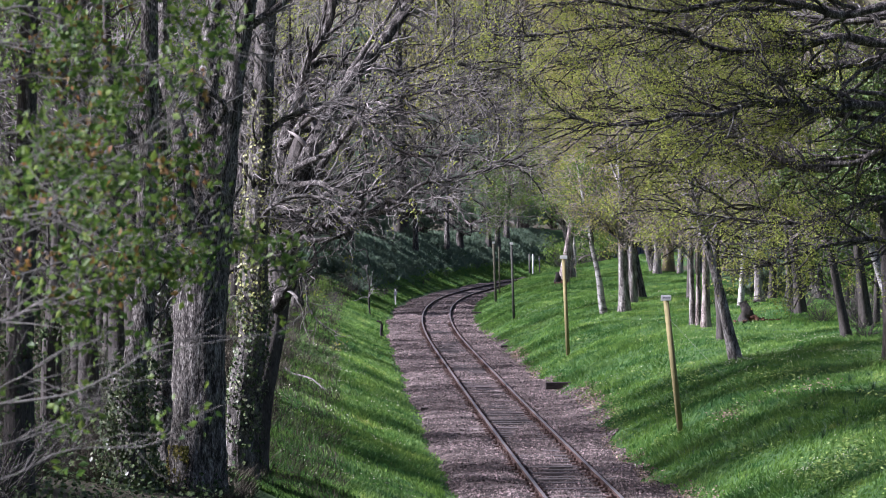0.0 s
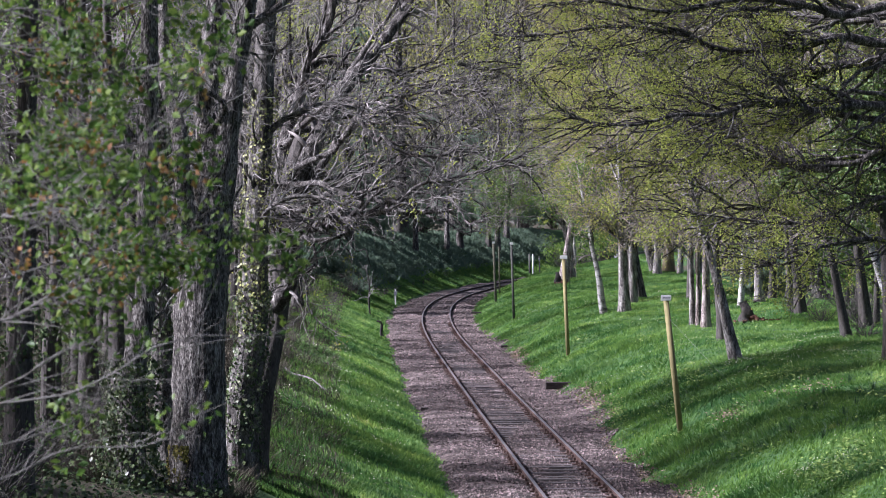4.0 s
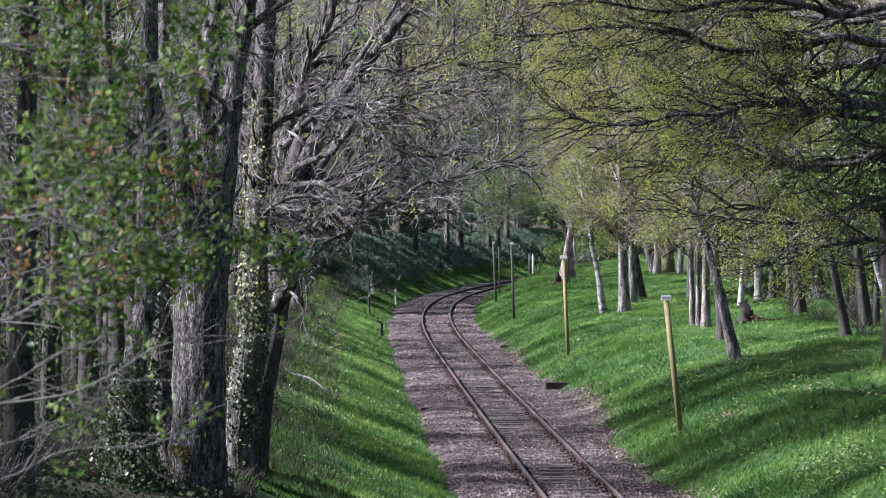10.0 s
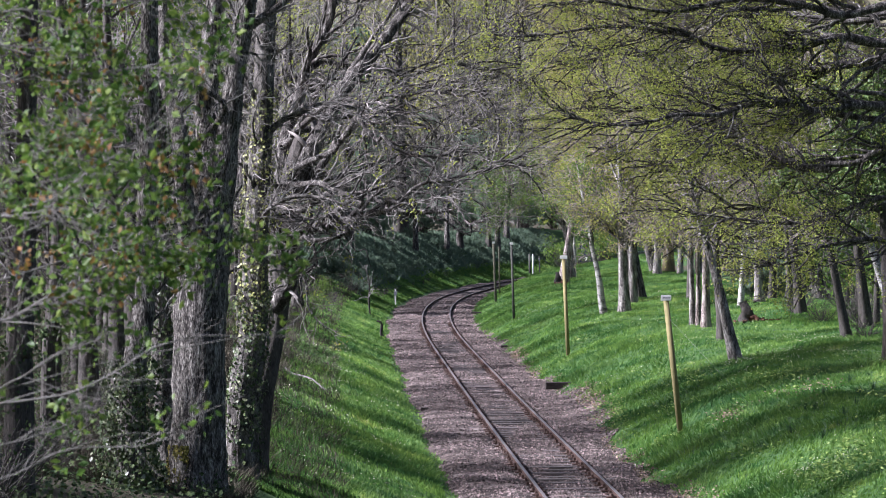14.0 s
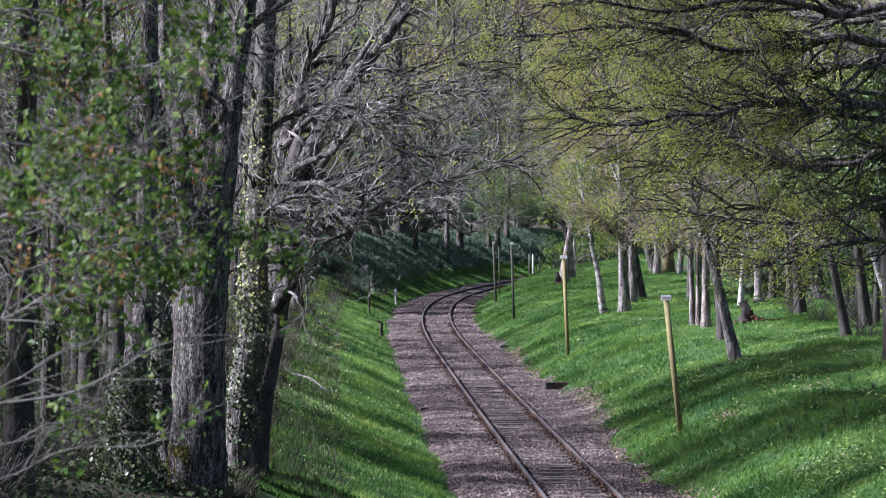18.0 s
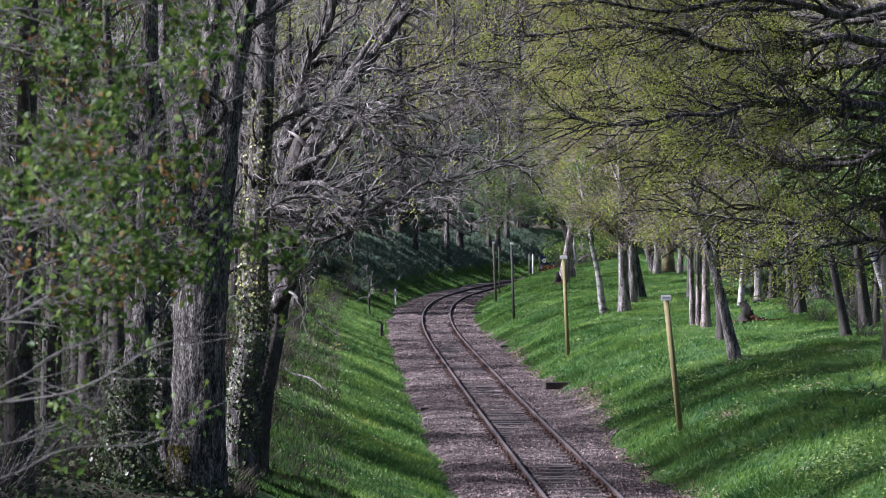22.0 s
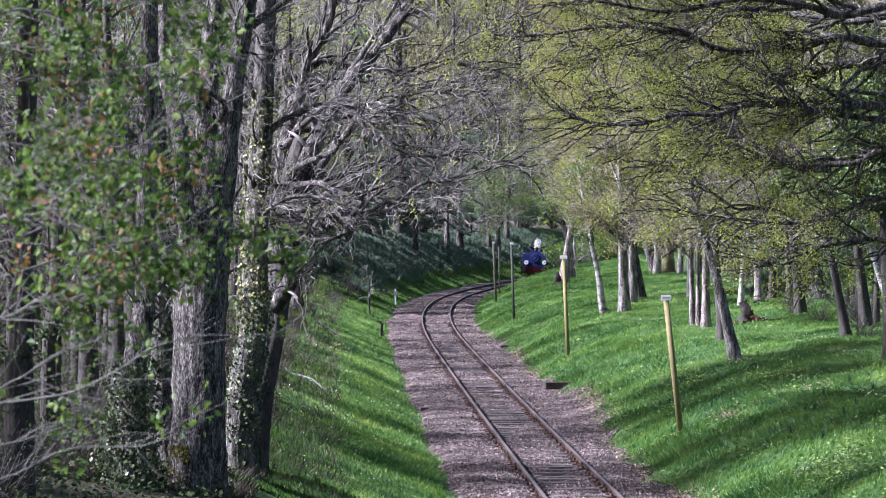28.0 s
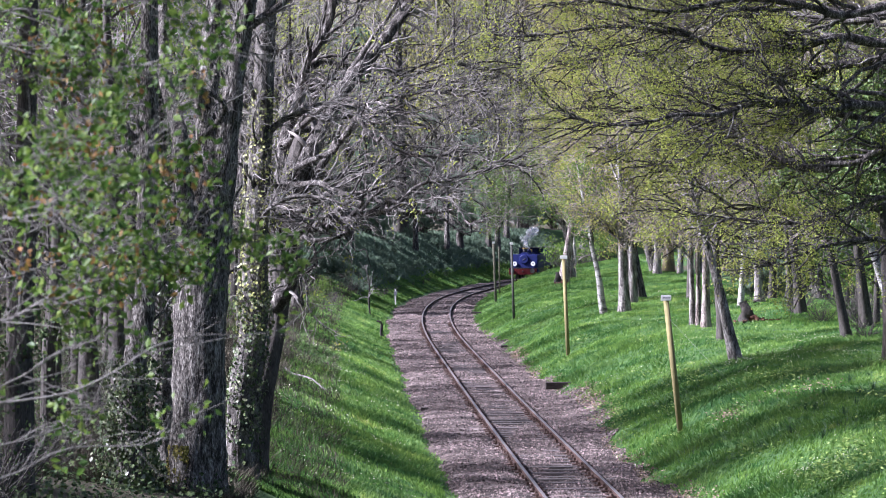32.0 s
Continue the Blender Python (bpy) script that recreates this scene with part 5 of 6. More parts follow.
# ---------------------------------------------------------------- grass and flowers
def blades(name, label, count, orange, yrange, power, high, material, width=.02, wood=False):
    """Leaves of grass in tufts that lie over together, as wind and slope lay them."""
    y = yrange[0] + (yrange[1] - yrange[0]) * rng.random(count) ** power
    o = rng.uniform(*orange, count)
    if orange[0] > 1.9 and yrange[0] < 60:                # keeps off the ballast
        keep = o > bed_edges(y)[1] - .05 + rng.normal(0, .1, count)
        y, o = y[keep], o[keep]
        count = len(y)
    if wood:                                              # thins out under the trees
        keep = o > wood_edge(y) + rng.normal(0, .35, count)
        y, o = y[keep], o[keep]
        count = len(y)
    x = line_x(y)[0] + o
    z = ground_z(x, y)
    k = 3
    X, Y, Z = (np.repeat(v, k) for v in (x, y, z))
    n = count * k
    X, Y = X + rng.normal(0, .045, n), Y + rng.normal(0, .045, n)
    grow = .55 + .35 * np.sin(X * .9 + 2 * np.sin(Y * .21)) + .3 * np.sin(X * 2.3 + Y * .8) + .25 * np.sin(X * .35 - Y * .5 + 1)
    hgt = high * rng.uniform(.55, 1.35, n) * np.clip(.7 + .5 * grow, .4, 1.6)
    w = width * rng.uniform(.6, 1.4, n) * (.7 + Y / 110)
    a = rng.uniform(0, 6.28, n)
    way = 2.6 * np.sin(X * .8 + 1.1 * np.sin(Y * .4)) + 1.7 * np.sin(Y * .55 + X * .3)
    lean = (np.stack([np.cos(way), np.sin(way)], -1) * .55 + rng.normal(0, .5, (n, 2))) * hgt[:, None]
    V = np.zeros((n, 3, 3))
    V[:, 0] = np.stack([X - np.cos(a) * w, Y - np.sin(a) * w, Z - .02], -1)
    V[:, 1] = np.stack([X + np.cos(a) * w, Y + np.sin(a) * w, Z - .02], -1)
    V[:, 2] = np.stack([X + lean[:, 0], Y + lean[:, 1], Z + hgt], -1)
    me = mesh_from(name, V, [np.arange(3 * n).reshape(-1, 3)], False)
    me.materials.append(material)
    tagged(new(name, me), label, "grass", kind="stuff")


blades("bank_grass", "bright green spring grass on the cutting bank", 135000, (2.1, 14.5), (46, 200), 1.6, .085, BLADE, .015)
blades("bank_grass", "bright green grass on the shaded cutting bank", 76000, (-7.4, -2.75), (44, 222), 1.8, .085, BLADE, .016, True)


blades("bank_grass", "grass on the bank towards the far bend", 26000, (2.0, 12.0), (196, 285), 1.0, .16, BLADE, .022)
blades("bank_grass", "grass in the shade beyond the bend", 10000, (-5.0, -2.6), (215, 285), 1.0, .16, BLADE, .022)
# dull hedge-leaf colour on these blades stands in for the bank's shade
blades("bank_grass", "undergrowth on the steep bank outside the bend, coloured dull for shade", 15000, (-10.2, -4.7), (168, 292), 1.0, .2, LEAF_HEDGE, .03)


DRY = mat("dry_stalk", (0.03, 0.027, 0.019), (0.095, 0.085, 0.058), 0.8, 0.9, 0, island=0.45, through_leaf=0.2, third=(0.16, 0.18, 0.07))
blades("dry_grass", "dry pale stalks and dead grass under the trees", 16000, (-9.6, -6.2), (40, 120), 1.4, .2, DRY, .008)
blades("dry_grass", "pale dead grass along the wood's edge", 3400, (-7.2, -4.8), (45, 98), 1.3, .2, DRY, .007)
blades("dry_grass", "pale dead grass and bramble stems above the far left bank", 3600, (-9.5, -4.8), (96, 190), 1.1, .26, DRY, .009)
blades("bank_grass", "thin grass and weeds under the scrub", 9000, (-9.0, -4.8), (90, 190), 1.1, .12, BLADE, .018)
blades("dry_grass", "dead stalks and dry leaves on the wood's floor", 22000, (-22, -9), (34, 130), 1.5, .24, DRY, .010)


blades("bank_grass", "stray grass growing into the ballast", 3000, (1.75, 3.1), (48, 150), 1.5, .07, BLADE, .014)
blades("bank_grass", "stray grass growing into the ballast by the wood", 2600, (-3.0, -2.3), (46, 160), 1.5, .06, BLADE, .016)
blades("tall_grass", "taller tufts of lush grass on the bank", 260, (8.2, 9.6), (62, 72), 1.0, .32, BLADE, .016)
blades("tall_grass", "tufts of long grass at the bank's foot", 420, (2.2, 3.4), (56, 110), 1.2, .2, BLADE, .014)


def floor_ivy():
    n = 30000
    y = 33 + 60 * rng.random(n) ** 2.2
    x = line_x(y)[0] - 6.5 - np.clip((y - 46) * .12, 0, 2.5) - 9 * rng.random(n)
    c = np.stack([x, y, ground_z(x, y) + rng.uniform(.02, .22, n)], -1)
    a = unit(rng.normal(0, 1, (n, 3)) * np.array([1, 1, .5]))
    b = unit(np.cross(a, rng.normal(0, .5, (n, 3)) + np.array([0, -.3, 1])))
    q = rng.uniform(.02, .045, n)[:, None]
    V = np.stack([c - a * q, c + b * q * .8, c + a * q, c - b * q * .8], 1)
    me = mesh_from("ivy_groundcover", V, [np.arange(4 * n).reshape(-1, 4)], False)
    me.materials.append(LEAF_IVY)
    tagged(new("ivy_groundcover", me), "dark ivy creeping over the wood's floor", "ivy", kind="stuff")


floor_ivy()


DEAD_LEAF = mat("fallen_leaf", (0.06, 0.043, 0.03), (0.30, 0.24, 0.17), 3, 0.9, 0, island=0.6, spec=0.1)
LEAF_WEED = mat("weed_leaf", (0.07, 0.15, 0.03), (0.26, 0.36, 0.10), 2, 0.6, 0, island=0.45, through_leaf=0.35)


def scattered(name, label, category, spots, material, size, lift, upright):
    """Small kite-shaped leaves round a set of spots: x, y, spread along both, number."""
    c = np.concatenate([np.stack([rng.normal(x, sx, n), rng.normal(y, sy, n)], -1) for x, y, sx, sy, n in spots])
    n = len(c)
    ctr = np.stack([c[:, 0], c[:, 1], ground_z(c[:, 0], c[:, 1]) + rng.uniform(*lift, n)], -1)
    a = unit(rng.normal(0, 1, (n, 3)) * np.array([1, 1, upright]))
    b = unit(np.cross(a, rng.normal(0, .45, (n, 3)) + np.array([0, -.25, 1])))
    q = rng.uniform(*size, n)[:, None]
    V = np.stack([ctr - a * q, ctr + b * q * .55 + a * q * .1, ctr + a * q, ctr - b * q * .55 + a * q * .1], 1)
    me = mesh_from(name, V, [np.arange(4 * n).reshape(-1, 4)], False)
    me.materials.append(material)
    tagged(new(name, me), label, category, kind="stuff")


_r = random.Random(21)
EDGE = []
for _ in range(60):                                       # along the ballast's edge
    _y = 52 + 62 * _r.random()
    EDGE.append((float(line_x(_y)[0]) + float(bed_edges(np.array(_y))[1]) + _r.uniform(-.35, .1), _y, .14, .7, _r.randint(25, 75)))
EDGE += [(6.62, 65.4, .14, .7, 130), (6.75, 66.4, .2, .8, 60), (8.76, 66.7, .35, 1.2, 150), (4.42, 65.7, .16, .5, 110), (4.4, 81, .2, 2.5, 420), (4.2, 85, .2, 2.0, 260), (7.6, 66.5, .6, 1.0, 80)]
scattered("fallen_leaves", "dry brown fallen leaves along the bank's foot", "leaves", EDGE, DEAD_LEAF, (.02, .045), (.05, .10), .3)
WEEDS = [(7.53, 53.3, .22, .8, 260), (7.06, 52.2, .3, 1.0, 260), (7.9, 54.6, .2, .7, 120), (8.11, 71.6, .5, 1.0, 320), (8.9, 70.2, .5, .9, 200), (6.27, 59.6, .15, .8, 70),
         (5.04, 66.1, .10, .5, 60), (5.42, 65.7, .12, .4, 60), (4.62, 73.5, .12, 1.6, 170), (4.75, 76.5, .14, 1.5, 160), (5.9, 72, .4, 1.5, 160), (6.5, 78, .6, 2.2, 240)]
for _ in range(40):
    _y = 48 + 60 * _r.random() ** 1.4
    WEEDS.append((float(line_x(_y)[0]) + _r.uniform(2.7, 10), _y, _r.uniform(.1, .35), _r.uniform(.3, 1.2), _r.randint(20, 80)))
scattered("broadleaf_weeds", "pale green broad-leaved weeds growing through the grass", "weeds", WEEDS, LEAF_WEED, (.022, .055), (.05, .15), .45)


def bulb_clumps():
    """Clumps of long narrow leaves, left from spring bulbs."""
    r = random.Random(8)
    shapes = []
    for _ in range(3):
        V, Q = [], []
        for _ in range(34):
            a, lean, h, w = r.uniform(0, 6.28), r.uniform(.05, .5), r.uniform(.2, .36), r.uniform(.008, .014)
            d, side = Vector((math.cos(a), math.sin(a), 0)), Vector((-math.sin(a), math.cos(a), 0))
            root = d * r.uniform(0, .12)
            i = len(V)
            for f, k in ((0, 1.0), (.55, .9), (1, .2)):
                mid = root + d * (lean * h * f * f) + Vector((0, 0, h * f - .04))
                V += [mid - side * w * k, mid + side * w * k]
            Q += [(i, i + 1, i + 3, i + 2), (i + 2, i + 3, i + 5, i + 4)]
        me = bpy.data.meshes.new("bulb_leaf_clump")
        me.from_pydata(V, [], Q)
        me.materials.append(LEAF_BULB)
        shapes.append(me)
    for x, y in [(7.98, 62.2), (8.12, 61.6), (8.49, 59.7), (8.19, 58.3), (9.89, 65.0), (9.6, 66.6), (9.45, 64.2), (9.0, 61.4), (7.7, 57.2), (10.2, 67.6), (7.35, 59.5), (8.7, 64.5), (7.6, 64.8)]:
        ob = new("bulb_leaf_clump", r.choice(shapes))
        k = r.uniform(.42, .75)
        ob.matrix_world = pose(x, y, float(ground_z(x, y)), 0, 0, r.uniform(0, 360)) @ Matrix.Scale(k, 4)
        tagged(ob, "clump of long dark green bulb leaves in the grass", "plant", "bulb clumps on the bank")


LEAF_BULB = mat("bulb_leaf", (0.03, 0.075, 0.03), (0.085, 0.16, 0.06), 4, 0.5, 0, island=0.4, through_leaf=0.25)
bulb_clumps()


def flowers(spots, name="wild_flowers"):
    r = random.Random(11)
    c = []
    for x, y, sx, sy, n in spots:
        for _ in range(n):
            c.append((r.gauss(x, sx), r.gauss(y, sy)))
    c = np.array(c)
    z = ground_z(c[:, 0], c[:, 1]) + rng.uniform(.08, .2, len(c))
    n = len(c)
    s = rng.uniform(.008, .016, n)[:, None]
    ctr = np.stack([c[:, 0], c[:, 1], z], -1)
    u = unit(rng.normal(0, 1, (n, 3)) * np.array([1, .5, .5]))
    v = unit(np.cross(u, rng.normal(0, 1, (n, 3))))
    V = np.stack([ctr - u * s, ctr + v * s, ctr + u * s, ctr - v * s], 1)
    me = mesh_from(name, V, [np.arange(4 * n).reshape(-1, 4)], False)
    me.materials.append(PETAL)
    tagged(new(name, me), "small white wild flowers in the grass", "flowers", kind="stuff")


FLOWERS = []
_r = random.Random(3)
for _ in range(40):
    _y = 50 + 90 * _r.random()
    FLOWERS.append((float(line_x(_y)[0]) + _r.uniform(4, 13), _y, _r.uniform(.3, 1.2), _r.uniform(.5, 2.5), _r.randint(15, 70)))
for _ in range(24):
    _y = 48 + 80 * _r.random()
    FLOWERS.append((float(line_x(_y)[0]) - _r.uniform(3.4, 7.5), _y, _r.uniform(.3, .7), _r.uniform(.5, 2.5), _r.randint(10, 40)))
for _ in range(46):                                       # the left bank is full of them
    _y = 50 + 55 * _r.random()
    FLOWERS.append((float(line_x(_y)[0]) - _r.uniform(3.2, 6.3), _y, _r.uniform(.12, .35), _r.uniform(.2, .8), _r.randint(8, 30)))
for _ in range(26):                                       # a broad drift behind the leaning post
    _y = 72 + 12 * _r.random()
    FLOWERS.append((_r.uniform(7.6, 12.5), _y, _r.uniform(.15, .5), _r.uniform(.2, .7), _r.randint(12, 40)))
for _ in range(14):
    _y = 46 + 9 * _r.random()
    FLOWERS.append((_r.uniform(5.4, 7.6), _y, _r.uniform(.1, .25), _r.uniform(.15, .4), _r.randint(12, 34)))
flowers(FLOWERS)


# ---------------------------------------------------------------- lineside things
def post(foot, top, r, material, label, plate=None, group="lineside posts"):
    f, t = Vector(foot), Vector(top)
    th = thing("lineside_post", foot, label, "post", group)
    bm = rod(B(), (0, 0, -.3), t - f, r, r * .86, 12)
    part("pole", bm, material, th)
    if plate:
        w, h = plate
        top_ = t - f
        part("sign_plate", box(B(), (w, .025, h), top_ + Vector((0, -r - .01, h * .1)), .004), WHITE, th, "small white plate")
        part("cap", rod(B(), top_ - Vector((0, 0, .02)), top_ + Vector((0, 0, .03)), r * 1.05, r * .7, 12), POST_DARK, th, "dark cap")
    return th


def lineside():
    p = post((5.61, 66.20, 0.42), (5.22, 66.20, 3.61), .075, POST, "leaning round wooden post with a white plate on the bank", (.24, .13))
    for k in range(3):                                    # unreadable lettering
        part("lettering", box(B(), (.05, .006, .035), (-.38 - .065 + k * .065, -.11, 3.205), 0), GREY, p, "grey marks on the plate")
    post((4.49, 101.00, 0.51), (4.32, 101.30, 4.02), .075, POST, "round yellowish wooden post with a white top plate", (.26, .12))
    post((3.40, 135.00, 0.52), (3.28, 135.50, 4.14), .065, POST_DARK, "dark round post with a small white plate", (.16, .12))
    post((3.07, 163.20, 0.47), (2.91, 163.50, 3.90), .075, POST_MOSSY, "mossy grey-green wooden post beside the line", (.16, .12))
    post((3.60, 178.40, 0.53), (3.52, 178.00, 3.50), .05, POST_MOSSY, "thin mossy wooden post beside the line")
    post((7.94, 258.00, -0.10), (7.90, 258.00, 1.90), .10, POST_DARK, "dark post near the far end of the bank", None, "far posts")
    post((8.24, 258.60, -0.10), (8.22, 258.60, 1.88), .06, WHITE, "white post near the far end of the bank", None, "far posts")
    post((8.97, 262.10, -0.06), (8.94, 262.10, 1.60), .06, COACH, "grey post near the far end of the bank", None, "far posts")
    # stay wire of the first post
    a, b = (5.25, 66.20, 3.19), (6.98, 64.50, 1.25)
    w = thing("stay_wire", a, "thin galvanised stay wire from the post to the grass", "wire")
    part("strand", rod(B(), (0, 0, 0), Vector(b) - Vector(a), 0.0022, .0022, 5), WIRE, w)
    # white marker by the bend
    f = (-2.92, 173.50, -0.06)
    m = thing("distance_marker", f, "small white marker post beside the ballast", "marker")
    part("stake", box(B(), (.09, .07, 1.15), (0, 0, .45), .008), WHITE, m)
    part("plate", box(B(), (.2, .03, .24), (0, -.05, .75), .01), GREY, m, "grey plate")
    # stump with a crooked stem
    f = (-2.75, 128.50, -0.06)
    s = thing("dead_stump", f, "short dark stump with a crooked snag on the grass bank", "stump")
    d = f[1]
    Pm, R = stem([f, (f[0] - .03, d, f[2] + .35), (f[0] - .05, d, f[2] + .62)], .075, .06, 8, .15, .02)
    part("stem", tubes("stem", [(Pm, R, 9)], f, .15), BARK_DARK, s)
    Pm, R = stem([(f[0] - .05, d, f[2] + .58), (f[0] - .1, d - .05, f[2] + .7), (f[0] - .22, d - .05, f[2] + .74)], .06, .03, 6, 0, .02)
    part("snag", tubes("snag", [(Pm, R, 7)], f, .15), BARK_DARK, s)
    g = (-3.81, 147.60, 0.23)
    s = thing("sapling", g, "thin bare sapling on the grass bank", "sapling")
    Pm, R = stem([g, (g[0] - .1, g[1], g[2] + .9), (g[0] - .05, g[1], g[2] + 1.7), (g[0] - .3, g[1], g[2] + 2.6)], .05, .02, 12, .1, .02)
    part("stem", tubes("stem", [(Pm, R, 7)], g, .08), BARK_DARK, s)
    b = sprout([(Pm, R)], 16, .35, 1, 1.2, .9, 7, .35, (0, 0, -.02), .5, .3, .008)
    part("twig_growth", tubes("twig_growth", [(*b, 4)], g), TWIG, s, kind="stuff")
    # fallen pale branch
    a, c = (-4.34, 77.70, 1.29), (-3.13, 75.90, 0.86)
    lg = thing("fallen_branch", a, "pale fallen birch branch lying on the grass", "branch")
    Pm, R = stem([a, tuple((Vector(a) * .6 + Vector(c) * .4) + Vector((0, 0, .03))), c], .034, .02, 14, 0, .03)
    Pm = Pm + np.array([0, 0, .05])
    part("stem", tubes("stem", [(Pm, R, 7)], a), TWIG_PALE, lg)
    # old sleepers and boards beside the track
    for px, size, rz, words in [((3.75, 90.20, -0.03), (.95, .26, .22), 4, "old dark sleeper end at the grass edge"), ((-0.40, 82.60, -0.30), (.5, .28, .2), -3, "short dark timber block on the ballast"),
                                ((2.70, 118.50, -0.04), (.55, .22, .09), 2, "dark board lying at the grass edge"),
                                ((1.91, 176.70, -0.20), (1.1, .24, .12), 24, "dark old sleeper lying beside the ballast"), ((2.02, 157.60, -0.01), (.9, .24, .1), -8, "dark old sleeper at the bank's foot")]:
        blk = thing("old_timber", (px[0], px[1], px[2] + .02), words, "timber", "old timbers", turn=rz)
        part("block", box(B(), size, (0, 0, size[2] / 2), .015), OLD_TIMBER, blk)
    # torn stump with red wood
    for f, words, hgt, r in [((10.62, 98.70, 1.77), "torn root stump showing red-brown wood", .7, .34), ((6.69, 162.40, 1.54), "short torn stump with orange-brown wood", .7, .26)]:
        st = thing("torn_stump", f, words, "stump")
        Pm, R = stem([(f[0], f[1], f[2] - .1), (f[0] - .04 * hgt, f[1], f[2] + hgt * .45), (f[0] - .12 * hgt, f[1], f[2] + hgt)], r, r * .35, 14, .5, .03)
        part("bole", tubes("bole", [(Pm, R, 12)], f, .2), BARK_DARK, st)
        Pm, R = stem([(f[0] + .3, f[1] - .35, f[2] - .1), (f[0] + .22, f[1] - .33, f[2] + .1), (f[0] + .1, f[1] - .3, f[2] + .2)], r * .85, r * .2, 8, .1, .03)
        part("split_wood", tubes("split_wood", [(Pm, R, 9)], f, .2), RED_EARTH, st, "split red-brown wood")
        for k in range(14):                               # torn chips lying about its foot
            a, q = rng.uniform(0, 6.28), rng.uniform(.25, 1.0)
            cx, cy = f[0] + .25 + q * math.cos(a), f[1] - .5 + q * math.sin(a)
            chip = part("wood_chip", box(B(), (rng.uniform(.12, .3), rng.uniform(.06, .12), .04), (0, 0, 0), .008, Matrix.Rotation(a * 2, 4, "Z") @ Matrix.Rotation(.4 * math.sin(a), 4, "Y")), RED_EARTH, st)
            chip.location = (cx - f[0], cy - f[1], float(ground_z(cx, cy)) + .07 - f[2])


lineside()


# ---------------------------------------------------------------- the track
def track():
    t = thing("railway_track", (0, 0, 0), "single railway track with rusty rails on wooden sleepers", "railway track", kind="structure")
    ys = np.arange(24, 340, .6)
    x, s = line_x(ys)
    nx, ny = 1 / np.sqrt(1 + s * s), -s / np.sqrt(1 + s * s)
    sec = np.array([(-.07, -.155), (.07, -.155), (.07, -.14), (.012, -.12), (.012, -.045), (.036, -.035), (.036, -.004), (.028, 0), (-.028, 0), (-.036, -.004), (-.036, -.035), (-.012, -.045), (-.012, -.12), (-.07, -.14)])
    for side in (-.7535, .7535):
        V = np.zeros((len(ys), len(sec), 3))
        for k, (a, h) in enumerate(sec):
            V[:, k] = np.stack([x + nx * (side + a), ys + ny * (side + a), np.full(len(ys), h)], -1)
        i = np.arange(V.shape[0] * len(sec)).reshape(len(ys), len(sec))
        j = np.roll(i, -1, 1)
        q = np.stack([i[:-1], j[:-1], j[1:], i[1:]], -1)
        me = mesh_from("rail", V, [q.reshape(-1, 4)], False)
        me.materials.append(RAIL_SIDE), me.materials.append(RAIL_TOP)
        top = np.zeros(q.shape[:2], np.int32)
        top[:, 6:9] = 1
        me.polygons.foreach_set("material_index", top.ravel())
        part("rail", me, RAIL_SIDE, t, "rusty rail with a worn bright head")
    bm = box(B(), (2.6, .25, .12), (0, 0, -.19), .012)
    timber = bpy.data.meshes.new("sleeper")
    bm.to_mesh(timber), bm.free()
    timber.materials.append(SLEEPER)
    bm = box(B(), (.36, .17, .03), (0, 0, -.115), .006)
    box(bm, (.05, .15, .09), (.075, 0, -.07), .008), box(bm, (.05, .15, .08), (-.075, 0, -.075), .008)
    chair = bpy.data.meshes.new("rail_chair")
    bm.to_mesh(chair), bm.free()
    chair.materials.append(RAIL_SIDE)
    r = random.Random(2)
    y = 40.0
    count = 0
    while y < 250:
        cx_, sl = (float(v) for v in line_x(y))
        turn = -math.degrees(math.atan(sl))
        sp = part("sleeper", timber, SLEEPER, t)
        sp.matrix_local = pose(cx_ + r.uniform(-.03, .03), y, r.uniform(-.018, .016), 0, r.uniform(-.5, .5), turn + r.uniform(-1, 1))
        if count < 150:
            for side in (-.7535, .7535):
                c = part("rail_chair", chair, RAIL_SIDE, sp)
                c.location = (side, 0, 0)
        count += 1
        y += .72 + r.uniform(-.02, .02)


track()


# ---------------------------------------------------------------- the train
def wheel(name, parent, x, y, r, w=.12):
    bm = rod(B(), (-w / 2, 0, 0), (w / 2, 0, 0), r, r, 20)
    rod(bm, (-w * .7 if x > 0 else w * .7, 0, 0), (0, 0, 0), r + .03, r + .03, 20)
    ob = part(name, bm, BLACK, parent)
    ob.location = (x, y, r)
    for k in range(3):
        part("spoke", box(B(), (w * 1.3, .07, 1.7 * r), (0, 0, 0), .01, Matrix.Rotation(k * math.pi / 3, 4, "X")), RED, ob)
    part("axle_end", rod(B(), (-w * .9, 0, 0), (w * .9, 0, 0), .09, .09, 10), STEEL, ob)
    return ob


